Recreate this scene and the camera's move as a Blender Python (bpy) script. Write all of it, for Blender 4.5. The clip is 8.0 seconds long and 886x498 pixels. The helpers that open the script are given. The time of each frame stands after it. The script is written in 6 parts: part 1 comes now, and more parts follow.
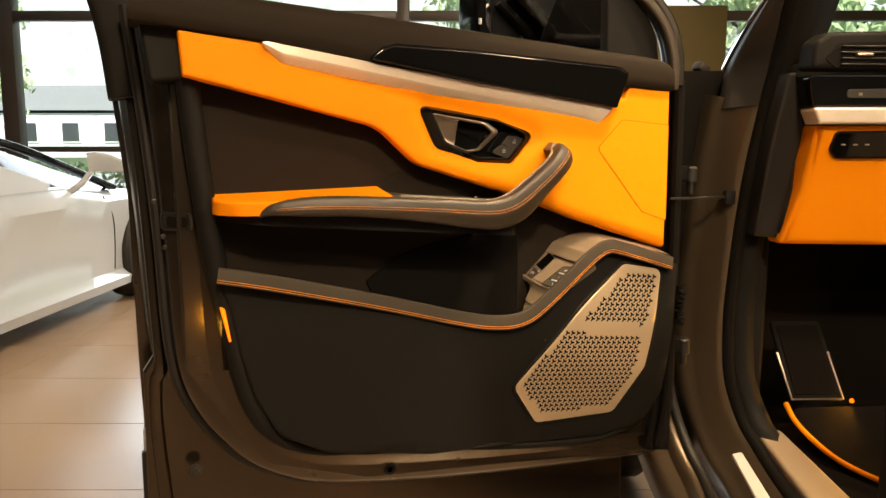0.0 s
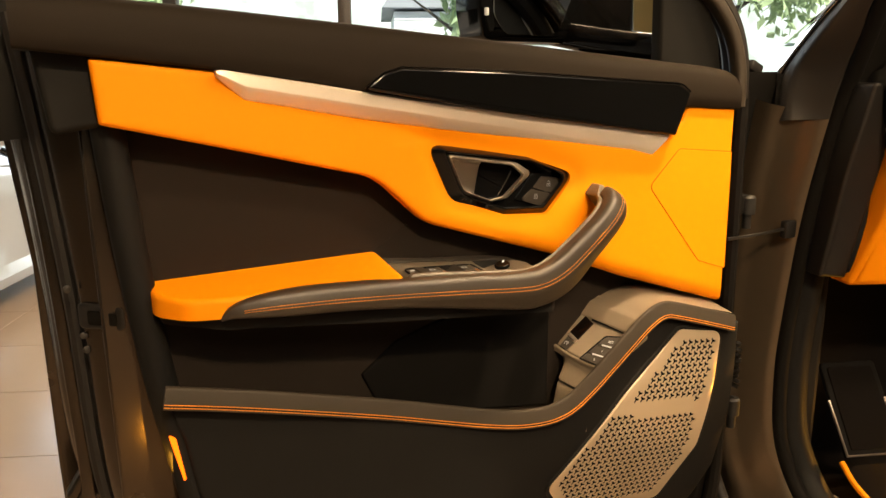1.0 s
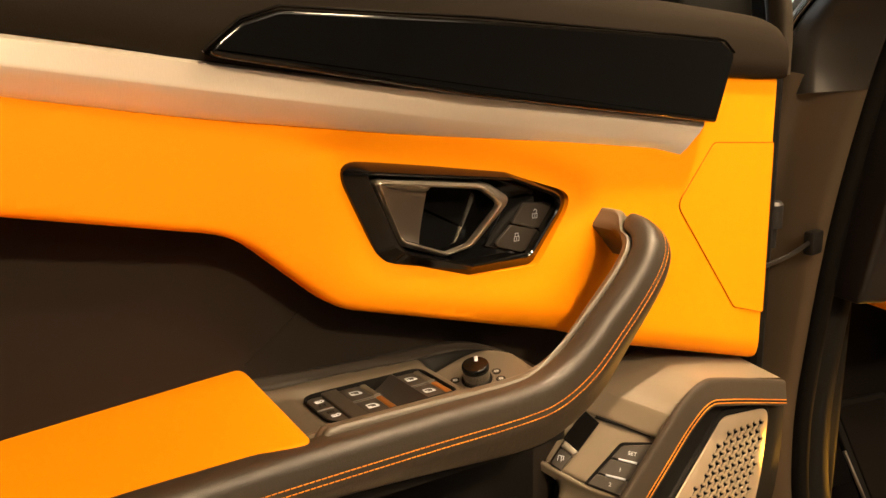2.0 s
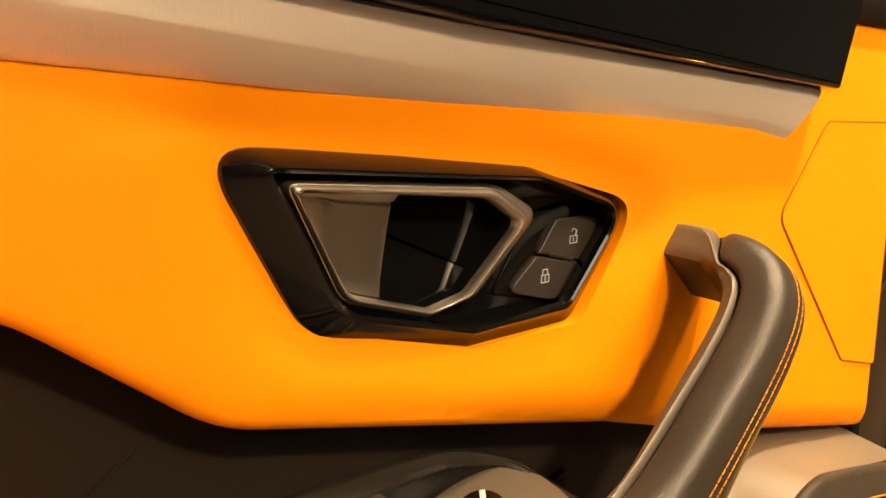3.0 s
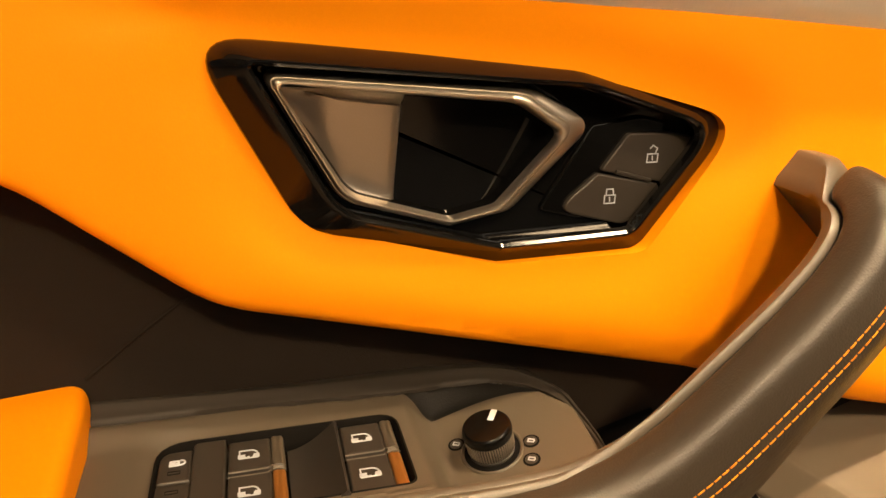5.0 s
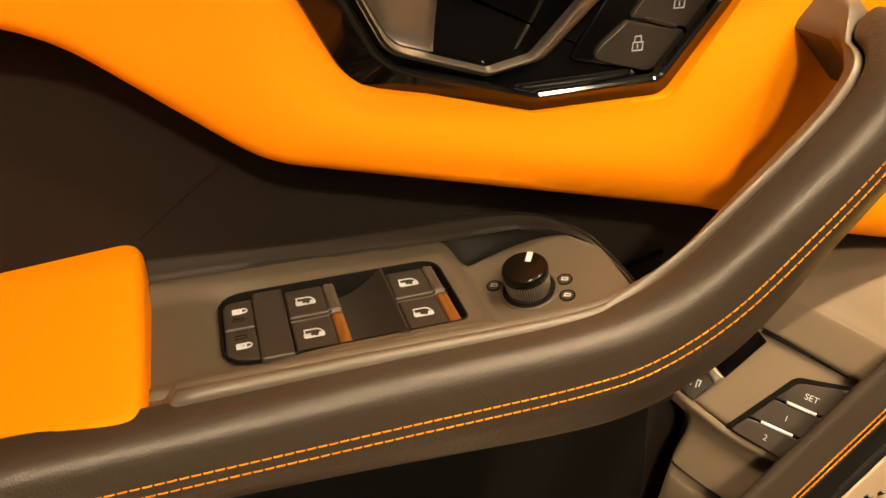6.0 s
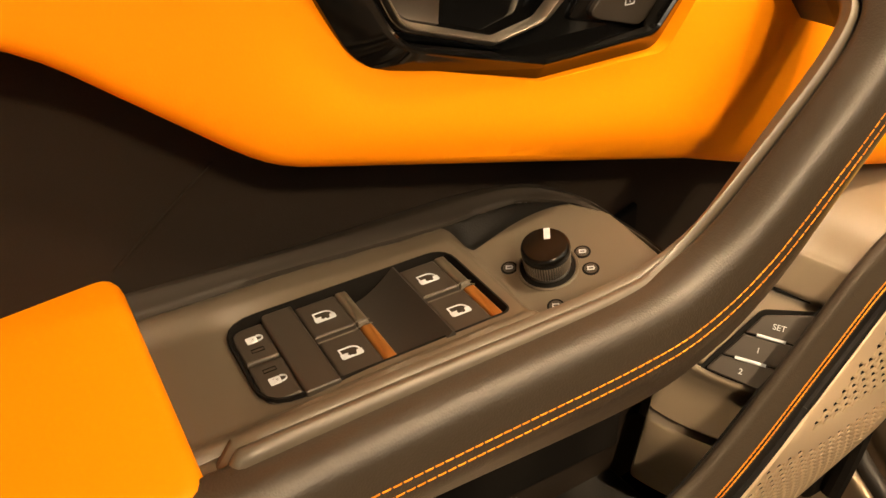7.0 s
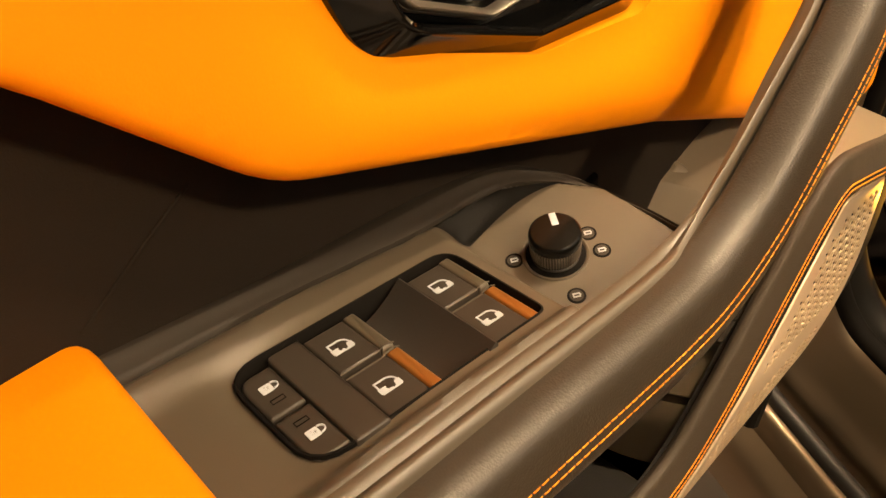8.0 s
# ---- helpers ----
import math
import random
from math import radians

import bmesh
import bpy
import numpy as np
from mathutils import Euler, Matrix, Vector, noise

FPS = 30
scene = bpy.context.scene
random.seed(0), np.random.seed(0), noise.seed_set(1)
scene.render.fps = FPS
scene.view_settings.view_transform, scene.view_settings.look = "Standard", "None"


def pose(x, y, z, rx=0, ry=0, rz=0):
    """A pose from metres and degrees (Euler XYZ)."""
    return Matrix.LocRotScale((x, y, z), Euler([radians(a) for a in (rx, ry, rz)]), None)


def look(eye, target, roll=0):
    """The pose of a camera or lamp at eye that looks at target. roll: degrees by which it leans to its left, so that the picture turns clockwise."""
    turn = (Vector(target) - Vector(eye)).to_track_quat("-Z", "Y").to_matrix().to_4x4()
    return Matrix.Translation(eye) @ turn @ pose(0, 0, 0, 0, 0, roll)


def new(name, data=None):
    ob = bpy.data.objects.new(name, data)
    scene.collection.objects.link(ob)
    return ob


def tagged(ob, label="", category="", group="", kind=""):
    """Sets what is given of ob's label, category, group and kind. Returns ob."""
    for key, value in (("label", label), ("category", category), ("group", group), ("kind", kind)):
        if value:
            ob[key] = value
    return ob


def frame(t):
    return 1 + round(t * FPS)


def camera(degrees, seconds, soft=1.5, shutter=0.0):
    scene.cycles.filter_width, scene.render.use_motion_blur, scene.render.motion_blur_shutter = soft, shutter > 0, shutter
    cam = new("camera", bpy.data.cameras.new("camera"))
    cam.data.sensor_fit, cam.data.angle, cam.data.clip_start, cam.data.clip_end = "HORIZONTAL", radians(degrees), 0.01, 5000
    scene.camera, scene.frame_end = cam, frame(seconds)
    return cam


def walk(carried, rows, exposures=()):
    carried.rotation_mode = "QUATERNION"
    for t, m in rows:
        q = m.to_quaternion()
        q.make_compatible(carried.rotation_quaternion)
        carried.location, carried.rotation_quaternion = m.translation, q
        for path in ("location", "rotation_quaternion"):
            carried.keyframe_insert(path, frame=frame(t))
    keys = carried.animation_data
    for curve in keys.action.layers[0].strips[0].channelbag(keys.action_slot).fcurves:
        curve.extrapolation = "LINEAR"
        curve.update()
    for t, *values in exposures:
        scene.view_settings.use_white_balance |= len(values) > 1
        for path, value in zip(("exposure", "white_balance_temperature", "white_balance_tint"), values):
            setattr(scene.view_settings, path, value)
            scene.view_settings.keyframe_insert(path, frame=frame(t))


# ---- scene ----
cam = camera(58.8, 8.0)
METRES, EYE, TILT, LEAN, TURN = 1.7, 1.12, -7.9, 0.0, -21.0
ROWS = [
    (0.0, 0.0, 0.0, 0.0, 0.0, 0.0, 0.0),
    (0.5, -0.0269, 0.0693, 0.0807, -0.43, -2.63, -0.14),
    (1.0, -0.0683, 0.2183, 0.1243, -4.62, -4.56, 0.99),
    (2.5, -0.0545, 0.6357, 0.1578, -18.1, -6.52, 4.41),
    (3.0, -0.0306, 0.6899, 0.1519, -17.67, -6.38, 4.33),
    (3.5, -0.0012, 0.7082, 0.1478, -12.97, -6.18, 3.51),
    (4.0, 0.0182, 0.7206, 0.1459, -7.09, -5.86, 2.33),
    (5.5, 0.0475, 0.6786, 0.1464, 6.6, -16.87, 1.99),
    (6.0, 0.022, 0.6793, 0.1462, 1.37, -21.83, 3.14),
    (6.5, -0.002, 0.6882, 0.1487, -5.02, -24.3, 4.33),
    (7.0, -0.0214, 0.703, 0.1519, -11.65, -26.25, 5.34),
    (7.5, -0.0404, 0.7188, 0.1535, -18.15, -27.88, 6.26),
    (8.0, -0.051, 0.7353, 0.1519, -24.45, -29.35, 6.99),
]
walk(cam, [(t, pose(0, 0, EYE, TILT, LEAN, TURN) @ pose(METRES * x, METRES * y, METRES * z, 90 + pitch, roll, yaw)) for t, x, y, z, yaw, pitch, roll in ROWS], [(0.0, 0.46), (1.5, 0.49), (2.5, 0.50), (3.5, 0.42), (4.2, 0.40), (5.5, 0.38), (6.5, 0.40), (8.0, 0.44)])

# ---- world and light ----
ROOM = pose(0, 0, 0, 0, 0, TURN)  # the showroom stands square to the first view

world = bpy.data.worlds.new("sky")
scene.world = world
world.use_nodes = True
wn = world.node_tree
sky = wn.nodes.new("ShaderNodeTexSky")
sky.sky_type = "NISHITA"
sky.sun_disc = False
sky.sun_elevation, sky.sun_rotation = radians(48), radians(200)
wn.links.new(sky.outputs[0], wn.nodes["Background"].inputs[0])
wn.nodes["Background"].inputs[1].default_value = 0.14
sun = new("sun", bpy.data.lights.new("sun", "SUN"))
sun.data.energy, sun.data.angle, sun.data.color = 5.0, radians(0.5), (1.0, 0.95, 0.86)
sun.matrix_world = look((-4, -14, 18), (0, 10, 0))


def area_lamp(name, place, target, size, watts, colour):
    data = bpy.data.lights.new(name, "AREA")
    data.shape, data.size, data.energy, data.color = "DISK", size, watts, colour
    ob = new(name, data)
    ob.matrix_world = look(place, target)
    return ob


WARM = (1.0, 0.70, 0.40)
# The side and front lamps are unseen, added to brighten tops and panel.
KEY, SIDE_FILL, FRONT_FILL = (2.00, -0.15, 3.36), (1.50, 0.80, 3.36), (0.20, -1.35, 3.36)
LAMPS = [(KEY, 0.36, 78.0), (SIDE_FILL, 0.14, 3.2), (FRONT_FILL, 0.40, 156.0), ((0.2, 3.6, 3.36), 0.3, 12.0), ((-2.6, 4.4, 3.36), 0.3, 2.0)]
# Unseen ceiling panels, added as soft fill.
FILL_PANELS = [((2.6, 4.9, 3.36), 1.8, 1.0, 80.0), ((-0.4, -2.6, 3.36), 2.4, 0.5, 15.0), ((2.8, -2.2, 3.36), 2.4, 0.5, 15.0)]
for place, size, watts in LAMPS:
    lamp = area_lamp("ceiling_lamp", place, (0.7, 1.4, 1.0) if place in (KEY, FRONT_FILL) else (0.92, 1.38, 0.85) if place == SIDE_FILL else (place[0], place[1] + 0.01, 0), size, watts, WARM)
    if place == SIDE_FILL:
        lamp.data.spread = radians(26)
for place, wide, deep, watts in FILL_PANELS:
    lamp = area_lamp("fill_panel_lamp", place, (place[0], place[1] + 0.0001, 0), wide, watts, (1.0, 0.74, 0.46))
    lamp.data.shape, lamp.data.size_y = "RECTANGLE", deep


window_light = area_lamp("window_light", ROOM @ Vector((-3.4, 8.35, 1.7)), ROOM @ Vector((-3.4, 0.0, 0.9)), 4.6, 120.0, (0.84, 0.93, 1.0))
window_light.data.shape, window_light.data.size_y = "RECTANGLE", 2.3
area_lamp("courtesy_glow", (0.1175, 1.408, 0.787), (0.05, 1.475, 0.80), 0.03, 0.20, (1.0, 0.42, 0.03))

area_lamp("footwell_glow", (1.583, 1.352, 0.498), (1.50, 1.36, 0.56), 0.02, 0.5, (1.0, 0.42, 0.03))


# ---- materials ----
def mat(name, colour, rough=0.5, metal=0.0, scale=200.0, vary=0.12, bump=0.0, coarse=6.0, coat=0.0, spec=0.5, stretch=(1, 1, 1),
        cells=False, emit=0.0, sheen=0.0, creases=0.0):
    m = bpy.data.materials.new(name)
    m.use_nodes = True
    nt = m.node_tree
    b = nt.nodes["Principled BSDF"]
    b.inputs["Roughness"].default_value, b.inputs["Metallic"].default_value = rough, metal
    b.inputs["Coat Weight"].default_value, b.inputs["Specular IOR Level"].default_value = coat, spec
    b.inputs["Coat Roughness"].default_value = 0.06
    b.inputs["Sheen Weight"].default_value = sheen
    tc = nt.nodes.new("ShaderNodeTexCoord")
    mp = nt.nodes.new("ShaderNodeMapping")
    mp.inputs["Scale"].default_value = stretch
    nt.links.new(tc.outputs["Object"], mp.inputs[0])
    big = nt.nodes.new("ShaderNodeTexNoise")
    big.inputs["Scale"].default_value, big.inputs["Detail"].default_value = coarse, 5
    fine = nt.nodes.new("ShaderNodeTexVoronoi" if cells else "ShaderNodeTexNoise")
    fine.inputs["Scale"].default_value = scale
    nt.links.new(tc.outputs["Object"], big.inputs["Vector"])
    nt.links.new(mp.outputs[0], fine.inputs["Vector"])
    mix = nt.nodes.new("ShaderNodeMix")
    mix.data_type = "RGBA"
    mix.inputs["A"].default_value = (*[c * (1 - vary) for c in colour], 1)
    mix.inputs["B"].default_value = (*[min(1, c * (1 + vary)) for c in colour], 1)
    add = nt.nodes.new("ShaderNodeMath")
    add.operation = "MULTIPLY_ADD"
    add.inputs[1].default_value = 0.35
    nt.links.new(fine.outputs[0], add.inputs[0])
    half = nt.nodes.new("ShaderNodeMath")
    half.operation = "MULTIPLY"
    half.inputs[1].default_value = 0.65
    nt.links.new(big.outputs[0], half.inputs[0])
    nt.links.new(half.outputs[0], add.inputs[2])
    nt.links.new(add.outputs[0], mix.inputs["Factor"])
    nt.links.new(mix.outputs["Result"], b.inputs["Base Color"])
    rr = nt.nodes.new("ShaderNodeMapRange")
    rr.inputs["To Min"].default_value, rr.inputs["To Max"].default_value = max(0.02, rough * 0.85), min(1, rough * 1.15)
    nt.links.new(big.outputs[0], rr.inputs["Value"])
    nt.links.new(rr.outputs[0], b.inputs["Roughness"])
    if bump:
        bp = nt.nodes.new("ShaderNodeBump")
        bp.inputs["Strength"].default_value, bp.inputs["Distance"].default_value = bump, 0.0006
        nt.links.new(fine.outputs[0], bp.inputs["Height"])
        nt.links.new(bp.outputs[0], b.inputs["Normal"])
        if creases:
            fold = nt.nodes.new("ShaderNodeTexNoise")
            fold.inputs["Scale"].default_value, fold.inputs["Detail"].default_value, fold.inputs["Distortion"].default_value = 120, 4, 0.6
            nt.links.new(tc.outputs["Object"], fold.inputs["Vector"])
            soft = nt.nodes.new("ShaderNodeBump")
            soft.inputs["Strength"].default_value, soft.inputs["Distance"].default_value = creases, 0.0010
            nt.links.new(fold.outputs[0], soft.inputs["Height"])
            nt.links.new(soft.outputs[0], bp.inputs["Normal"])
    if emit:
        b.inputs["Emission Color"].default_value, b.inputs["Emission Strength"].default_value = (*colour, 1), emit
    return m


ORANGE = mat("orange_leather", (0.88, 0.272, 0.0010), 0.62, spec=0.12, scale=1100, vary=0.04, bump=0.05, cells=True)
LEATHER = mat("dark_leather", (0.031, 0.0240, 0.0160), 0.44, scale=1000, vary=0.18, bump=0.20, cells=True, spec=0.66, creases=0.30)
RIM_LEATHER = mat("matt_dark_leather", (0.034, 0.0268, 0.0185), 0.60, scale=1000, vary=0.18, bump=0.20, cells=True, spec=0.28, creases=0.30)
SUEDE = mat("dark_suede", (0.016, 0.012, 0.009), 0.9, scale=1400, vary=0.25, bump=0.3, spec=0.15)
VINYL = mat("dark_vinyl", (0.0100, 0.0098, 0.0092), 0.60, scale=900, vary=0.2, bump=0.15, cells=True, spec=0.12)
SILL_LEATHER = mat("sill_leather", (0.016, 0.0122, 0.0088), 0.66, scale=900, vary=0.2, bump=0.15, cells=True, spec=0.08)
# Lighter than soft_plastic: the stronger light on the console, put into the colour.
LIT_CONSOLE = mat("lit_console_plastic", (0.152, 0.122, 0.085), 0.42, scale=1800, vary=0.10, bump=0.08)
SOFT = mat("soft_plastic", (0.083, 0.068, 0.048), 0.44, spec=0.75, scale=1800, vary=0.10, bump=0.08)
RIM_PLASTIC = mat("rim_plastic", (0.027, 0.0225, 0.0175), 0.62, spec=0.35, scale=1500, vary=0.12, bump=0.08)
DARK = mat("dark_plastic", (0.022, 0.019, 0.016), 0.5, scale=1300, vary=0.15, bump=0.1)
BUTTON = mat("button_plastic", (0.033, 0.0275, 0.0215), 0.45, scale=1800, vary=0.1, bump=0.06)
GLOSS = mat("piano_black", (0.003, 0.003, 0.003), 0.08, scale=60, vary=0.2, spec=0.36)
KNOB_BLACK = mat("satin_black", (0.004, 0.004, 0.0035), 0.22, scale=900, vary=0.2, spec=0.22)
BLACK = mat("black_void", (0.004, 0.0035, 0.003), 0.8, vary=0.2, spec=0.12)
ALU = mat("brushed_aluminium", (0.82, 0.74, 0.64), 0.38, 0.42, scale=150, vary=0.10, bump=0.14, stretch=(10, 1, 1.5))
SATIN = mat("satin_metal", (0.80, 0.74, 0.65), 0.36, 1.0, scale=1200, vary=0.08, bump=0.08)
LEVER = mat("dark_satin_metal", (0.50, 0.44, 0.37), 0.34, 1.0, scale=1200, vary=0.08, bump=0.08)
GRILLE = mat("grille_metal", (0.90, 0.735, 0.52), 0.30, 0.66, scale=1600, vary=0.08, bump=0.12)
CHROME = mat("chrome", (0.7, 0.68, 0.65), 0.12, 1.0, scale=400, vary=0.05)
PAINT = mat("grey_metallic_paint", (0.070, 0.055, 0.040), 0.26, 0.90, scale=2500, vary=0.2, coat=0.4)
# Lighter, warmer copy of grey_metallic_paint: the light on the opening put into its colour.
LIT_BODY_PAINT = mat("lit_grey_paint", (0.165, 0.126, 0.084), 0.36, 0.75, scale=2500, vary=0.2, coat=0.3)
RUBBER = mat("black_rubber", (0.008, 0.007, 0.006), 0.55, scale=900, vary=0.2, bump=0.2)
THREAD = mat("orange_thread", (0.80, 0.275, 0.005), 0.6, scale=3000, vary=0.2, bump=0.3)
ICON = mat("white_print", (0.52, 0.57, 0.64), 0.5, scale=600, vary=0.05)
SEAM_SHADE = mat("orange_seam_shade", (0.30, 0.085, 0.001), 0.8, scale=900, vary=0.1, spec=0.1)
AMBER = mat("amber_reflector", (1.0, 0.15, 0.002), 0.3, vary=0.1, emit=1.5)
RIB = mat("ribbed_plastic", (0.13, 0.11, 0.085), 0.32, scale=900, vary=0.1, spec=0.7)
GREY = mat("grey_print", (0.20, 0.18, 0.15), 0.5, vary=0.1)
COPPER = mat("copper_lever", (0.44, 0.19, 0.045), 0.38, 0.6, scale=900, vary=0.05)
CARPET = mat("black_carpet", (0.006, 0.005, 0.0045), 0.95, scale=900, vary=0.5, bump=0.8, spec=0.05)
WHITE = mat("white_car_paint", (0.50, 0.57, 0.66), 0.22, scale=900, vary=0.02, coat=0.8)
TILE = mat("porcelain_tile", (0.37, 0.275, 0.195), 0.24, scale=140, vary=0.05, bump=0.0)
GROUT = mat("grout", (0.12, 0.11, 0.10), 0.9, scale=400, vary=0.2)
PLASTER = mat("white_plaster", (0.48, 0.45, 0.41), 0.85, scale=120, vary=0.06, bump=0.2)
FRAME = mat("brown_window_frame", (0.045, 0.034, 0.025), 0.4, scale=300, vary=0.15)
GRASS = mat("grass", (0.10, 0.15, 0.05), 0.9, scale=90, vary=0.5, bump=0.6)
ASPHALT = mat("pale_paving", (0.55, 0.54, 0.52), 0.9, scale=120, vary=0.2, bump=0.3)
LEAF = mat("leaf", (0.42, 0.52, 0.27), 0.6, scale=40, vary=0.5)
BARK = mat("bark", (0.10, 0.075, 0.055), 0.9, scale=60, vary=0.3, bump=0.6)
SIDING = mat("white_siding", (0.70, 0.72, 0.72), 0.6, scale=60, vary=0.05)
ROOFING = mat("grey_roofing", (0.30, 0.31, 0.32), 0.8, scale=40, vary=0.2)
SILL_METAL = mat("sill_metal", (0.74, 0.73, 0.71), 0.42, 0.3, scale=300, vary=0.05)
SILL_TRIM = mat("sill_trim", (0.30, 0.235, 0.165), 0.45, scale=900, vary=0.12, bump=0.1)
BANNER = mat("olive_banner", (0.11, 0.085, 0.028), 0.7, scale=80, vary=0.15)
MIRROR = mat("mirror_glass", (0.85, 0.87, 0.88), 0.02, 1.0, vary=0.01)
GLOW = mat("lamp_glow", (1.0, 0.86, 0.68), 0.5, vary=0.01, emit=9.0)


def glass(name, tint):
    m = bpy.data.materials.new(name)
    m.use_nodes = True
    b = m.node_tree.nodes["Principled BSDF"]
    b.inputs["Base Color"].default_value = (*tint, 1)
    b.inputs["Roughness"].default_value, b.inputs["Transmission Weight"].default_value, b.inputs["IOR"].default_value = 0.0, 1.0, 1.05
    return m


CLEAR = glass("window_glass", (0.92, 0.97, 0.95))
SMOKED = glass("smoked_glass", (0.25, 0.25, 0.25))


# ---- mesh helpers ----
def mesh_from(bm, name, angle=35):
    bmesh.ops.recalc_face_normals(bm, faces=bm.faces)
    me = bpy.data.meshes.new(name)
    bm.to_mesh(me)
    bm.free()
    me.shade_smooth()
    me.set_sharp_from_angle(angle=radians(angle))
    return me


def part(name, bm, material, parent, label="", angle=35):
    me = mesh_from(bm, name, angle) if isinstance(bm, bmesh.types.BMesh) else bm
    if not me.materials:
        me.materials.append(material)
    ob = new(name, me)
    ob.parent = parent
    if parent is not None and "world_parts" in parent:
        ob.matrix_parent_inverse = parent.matrix_basis.inverted()
    if label:
        ob["label"] = label
    return ob


def thing(name, label, category, base, turn=0.0, world_parts=True, group=""):
    ob = new(name)
    ob.matrix_basis = pose(*base, 0, 0, turn)
    if world_parts:
        ob["world_parts"] = 1
    return tagged(ob, label, category, group)


def ease(a, b, x):
    t = max(0.0, min(1.0, (x - a) / (b - a)))
    return t * t * (3 - 2 * t)


def rounded(points, n=5):
    """A polygon with filleted corners: (u, v) or (u, v, radius)."""
    out = []
    count = len(points)
    for i, p in enumerate(points):
        a, b, c = Vector(points[i - 1][:2]), Vector(p[:2]), Vector(points[(i + 1) % count][:2])
        r = p[2] if len(p) > 2 else 0.0
        d1, d2 = (a - b), (c - b)
        l1, l2 = d1.length, d2.length
        d1.normalize(), d2.normalize()
        half = math.acos(max(-1, min(1, d1.dot(d2)))) / 2
        if r <= 0 or half > 1.55:
            out += [b.copy() for _ in range(n + 1)] if r < 0 else [b]
            continue
        cut = min(r / math.tan(half), l1 * 0.49, l2 * 0.49)
        p1, p2 = b + d1 * cut, b + d2 * cut
        for k in range(n + 1):
            s = k / n
            out.append(p1 * (1 - s) ** 2 + b * 2 * s * (1 - s) + p2 * s * s)
    return out


def signed_area(loop):
    return sum(loop[i - 1].x * loop[i].y - loop[i].x * loop[i - 1].y for i in range(len(loop))) / 2


def inset(loop, d):
    """The polygon moved inwards by d along its corner normals."""
    flip = 1 if signed_area(loop) > 0 else -1
    out = []
    for i, b in enumerate(loop):
        e1, e2 = (b - loop[i - 1]), (loop[(i + 1) % len(loop)] - b)
        if e1.length < 1e-9:
            e1 = e2
        if e2.length < 1e-9:
            e2 = e1
        n1, n2 = Vector((-e1.y, e1.x)).normalized(), Vector((-e2.y, e2.x)).normalized()
        m = n1 + n2
        k = m.length_squared
        out.append(b + (m * (2 / k) if k > 0.6 else m * 1.5) * d * flip)
    return out


def rings(loops, where, cap_first=False, cap_last=True, bm=None):
    """Joins loops of (u, v, w) of equal length by quads; where maps (u, v, w) to a place."""
    bm = bm or bmesh.new()
    rows = [[bm.verts.new(where(*p)) for p in loop] for loop in loops]
    for r1, r2 in zip(rows, rows[1:]):
        for i in range(len(r1)):
            bm.faces.new((r1[i - 1], r1[i], r2[i], r2[i - 1]))
    if cap_first:
        bm.faces.new(rows[0])
    last = bm.faces.new(rows[-1]) if cap_last else None
    return bm, last


def relief(outline, depth, bevel=0.003, steps=3, cell=0.0, where=None, shape=None, back=True):
    """A solid plate: outline (u, v) with rounded corners, w from 0 at its back to depth at its front, whose edge is rounded.
    shape(u, v) adds to w on a grid of that cell size."""
    flat = rounded(outline) if not isinstance(outline[0], Vector) else outline
    loops = [[(p.x, p.y, 0.0) for p in flat]]
    for k in range(steps + 1):
        a = math.pi / 2 * k / max(1, steps)
        ins = inset(flat, bevel * (1 - math.cos(a)))
        loops.append([(p.x, p.y, depth - bevel + bevel * math.sin(a)) for p in ins])
    if not cell:
        loops.append([(p.x, p.y, depth) for p in inset(flat, bevel * 1.25)])  # keeps the face flat in the shading
    raw = lambda u, v, w: (u, v, w)
    bm, last = rings(loops, raw, cap_first=back)
    if cell:
        us, vs = [p.x for p in flat], [p.y for p in flat]
        for axis, low, high in ((0, min(us), max(us)), (1, min(vs), max(vs))):
            count = int((high - low) / cell)
            for k in range(1, count + 1):
                c = [0.0, 0.0, 0.0]
                c[axis] = low + (high - low) * k / (count + 1)
                nrm = [0, 0, 0]
                nrm[axis] = 1
                top = [f for f in bm.faces if f.normal.length == 0 or min(v.co.z for v in f.verts) > depth - 1e-6]
                geom = set(top)
                for f in top:
                    geom.update(f.verts)
                    geom.update(f.edges)
                bmesh.ops.bisect_plane(bm, geom=list(geom), plane_co=c, plane_no=nrm, dist=1e-6)
    bmesh.ops.triangulate(bm, faces=[f for f in bm.faces if len(f.verts) > 4])
    for v in bm.verts:
        u, w2, w = v.co
        if shape and w > 1e-9:
            w += shape(u, w2)
        v.co = where(u, w2, w)
    return bm


def on_door(y):
    """Maps the door's face (x, z) and a height towards the cabin to the world."""
    return lambda u, v, w: Vector((u, y - w, v))


def curve_through(points, n=8):
    """A smooth line through the points (Catmull-Rom)."""
    pts = [Vector(p) for p in points]
    out = []
    for i in range(len(pts) - 1):
        p0, p1, p2, p3 = pts[max(0, i - 1)], pts[i], pts[i + 1], pts[min(len(pts) - 1, i + 2)]
        for k in range(n):
            t = k / n
            out.append(0.5 * (2 * p1 + (p2 - p0) * t + (2 * p0 - 5 * p1 + 4 * p2 - p3) * t * t + (3 * p1 - p0 - 3 * p2 + p3) * t ** 3))
    return out + [pts[-1]]


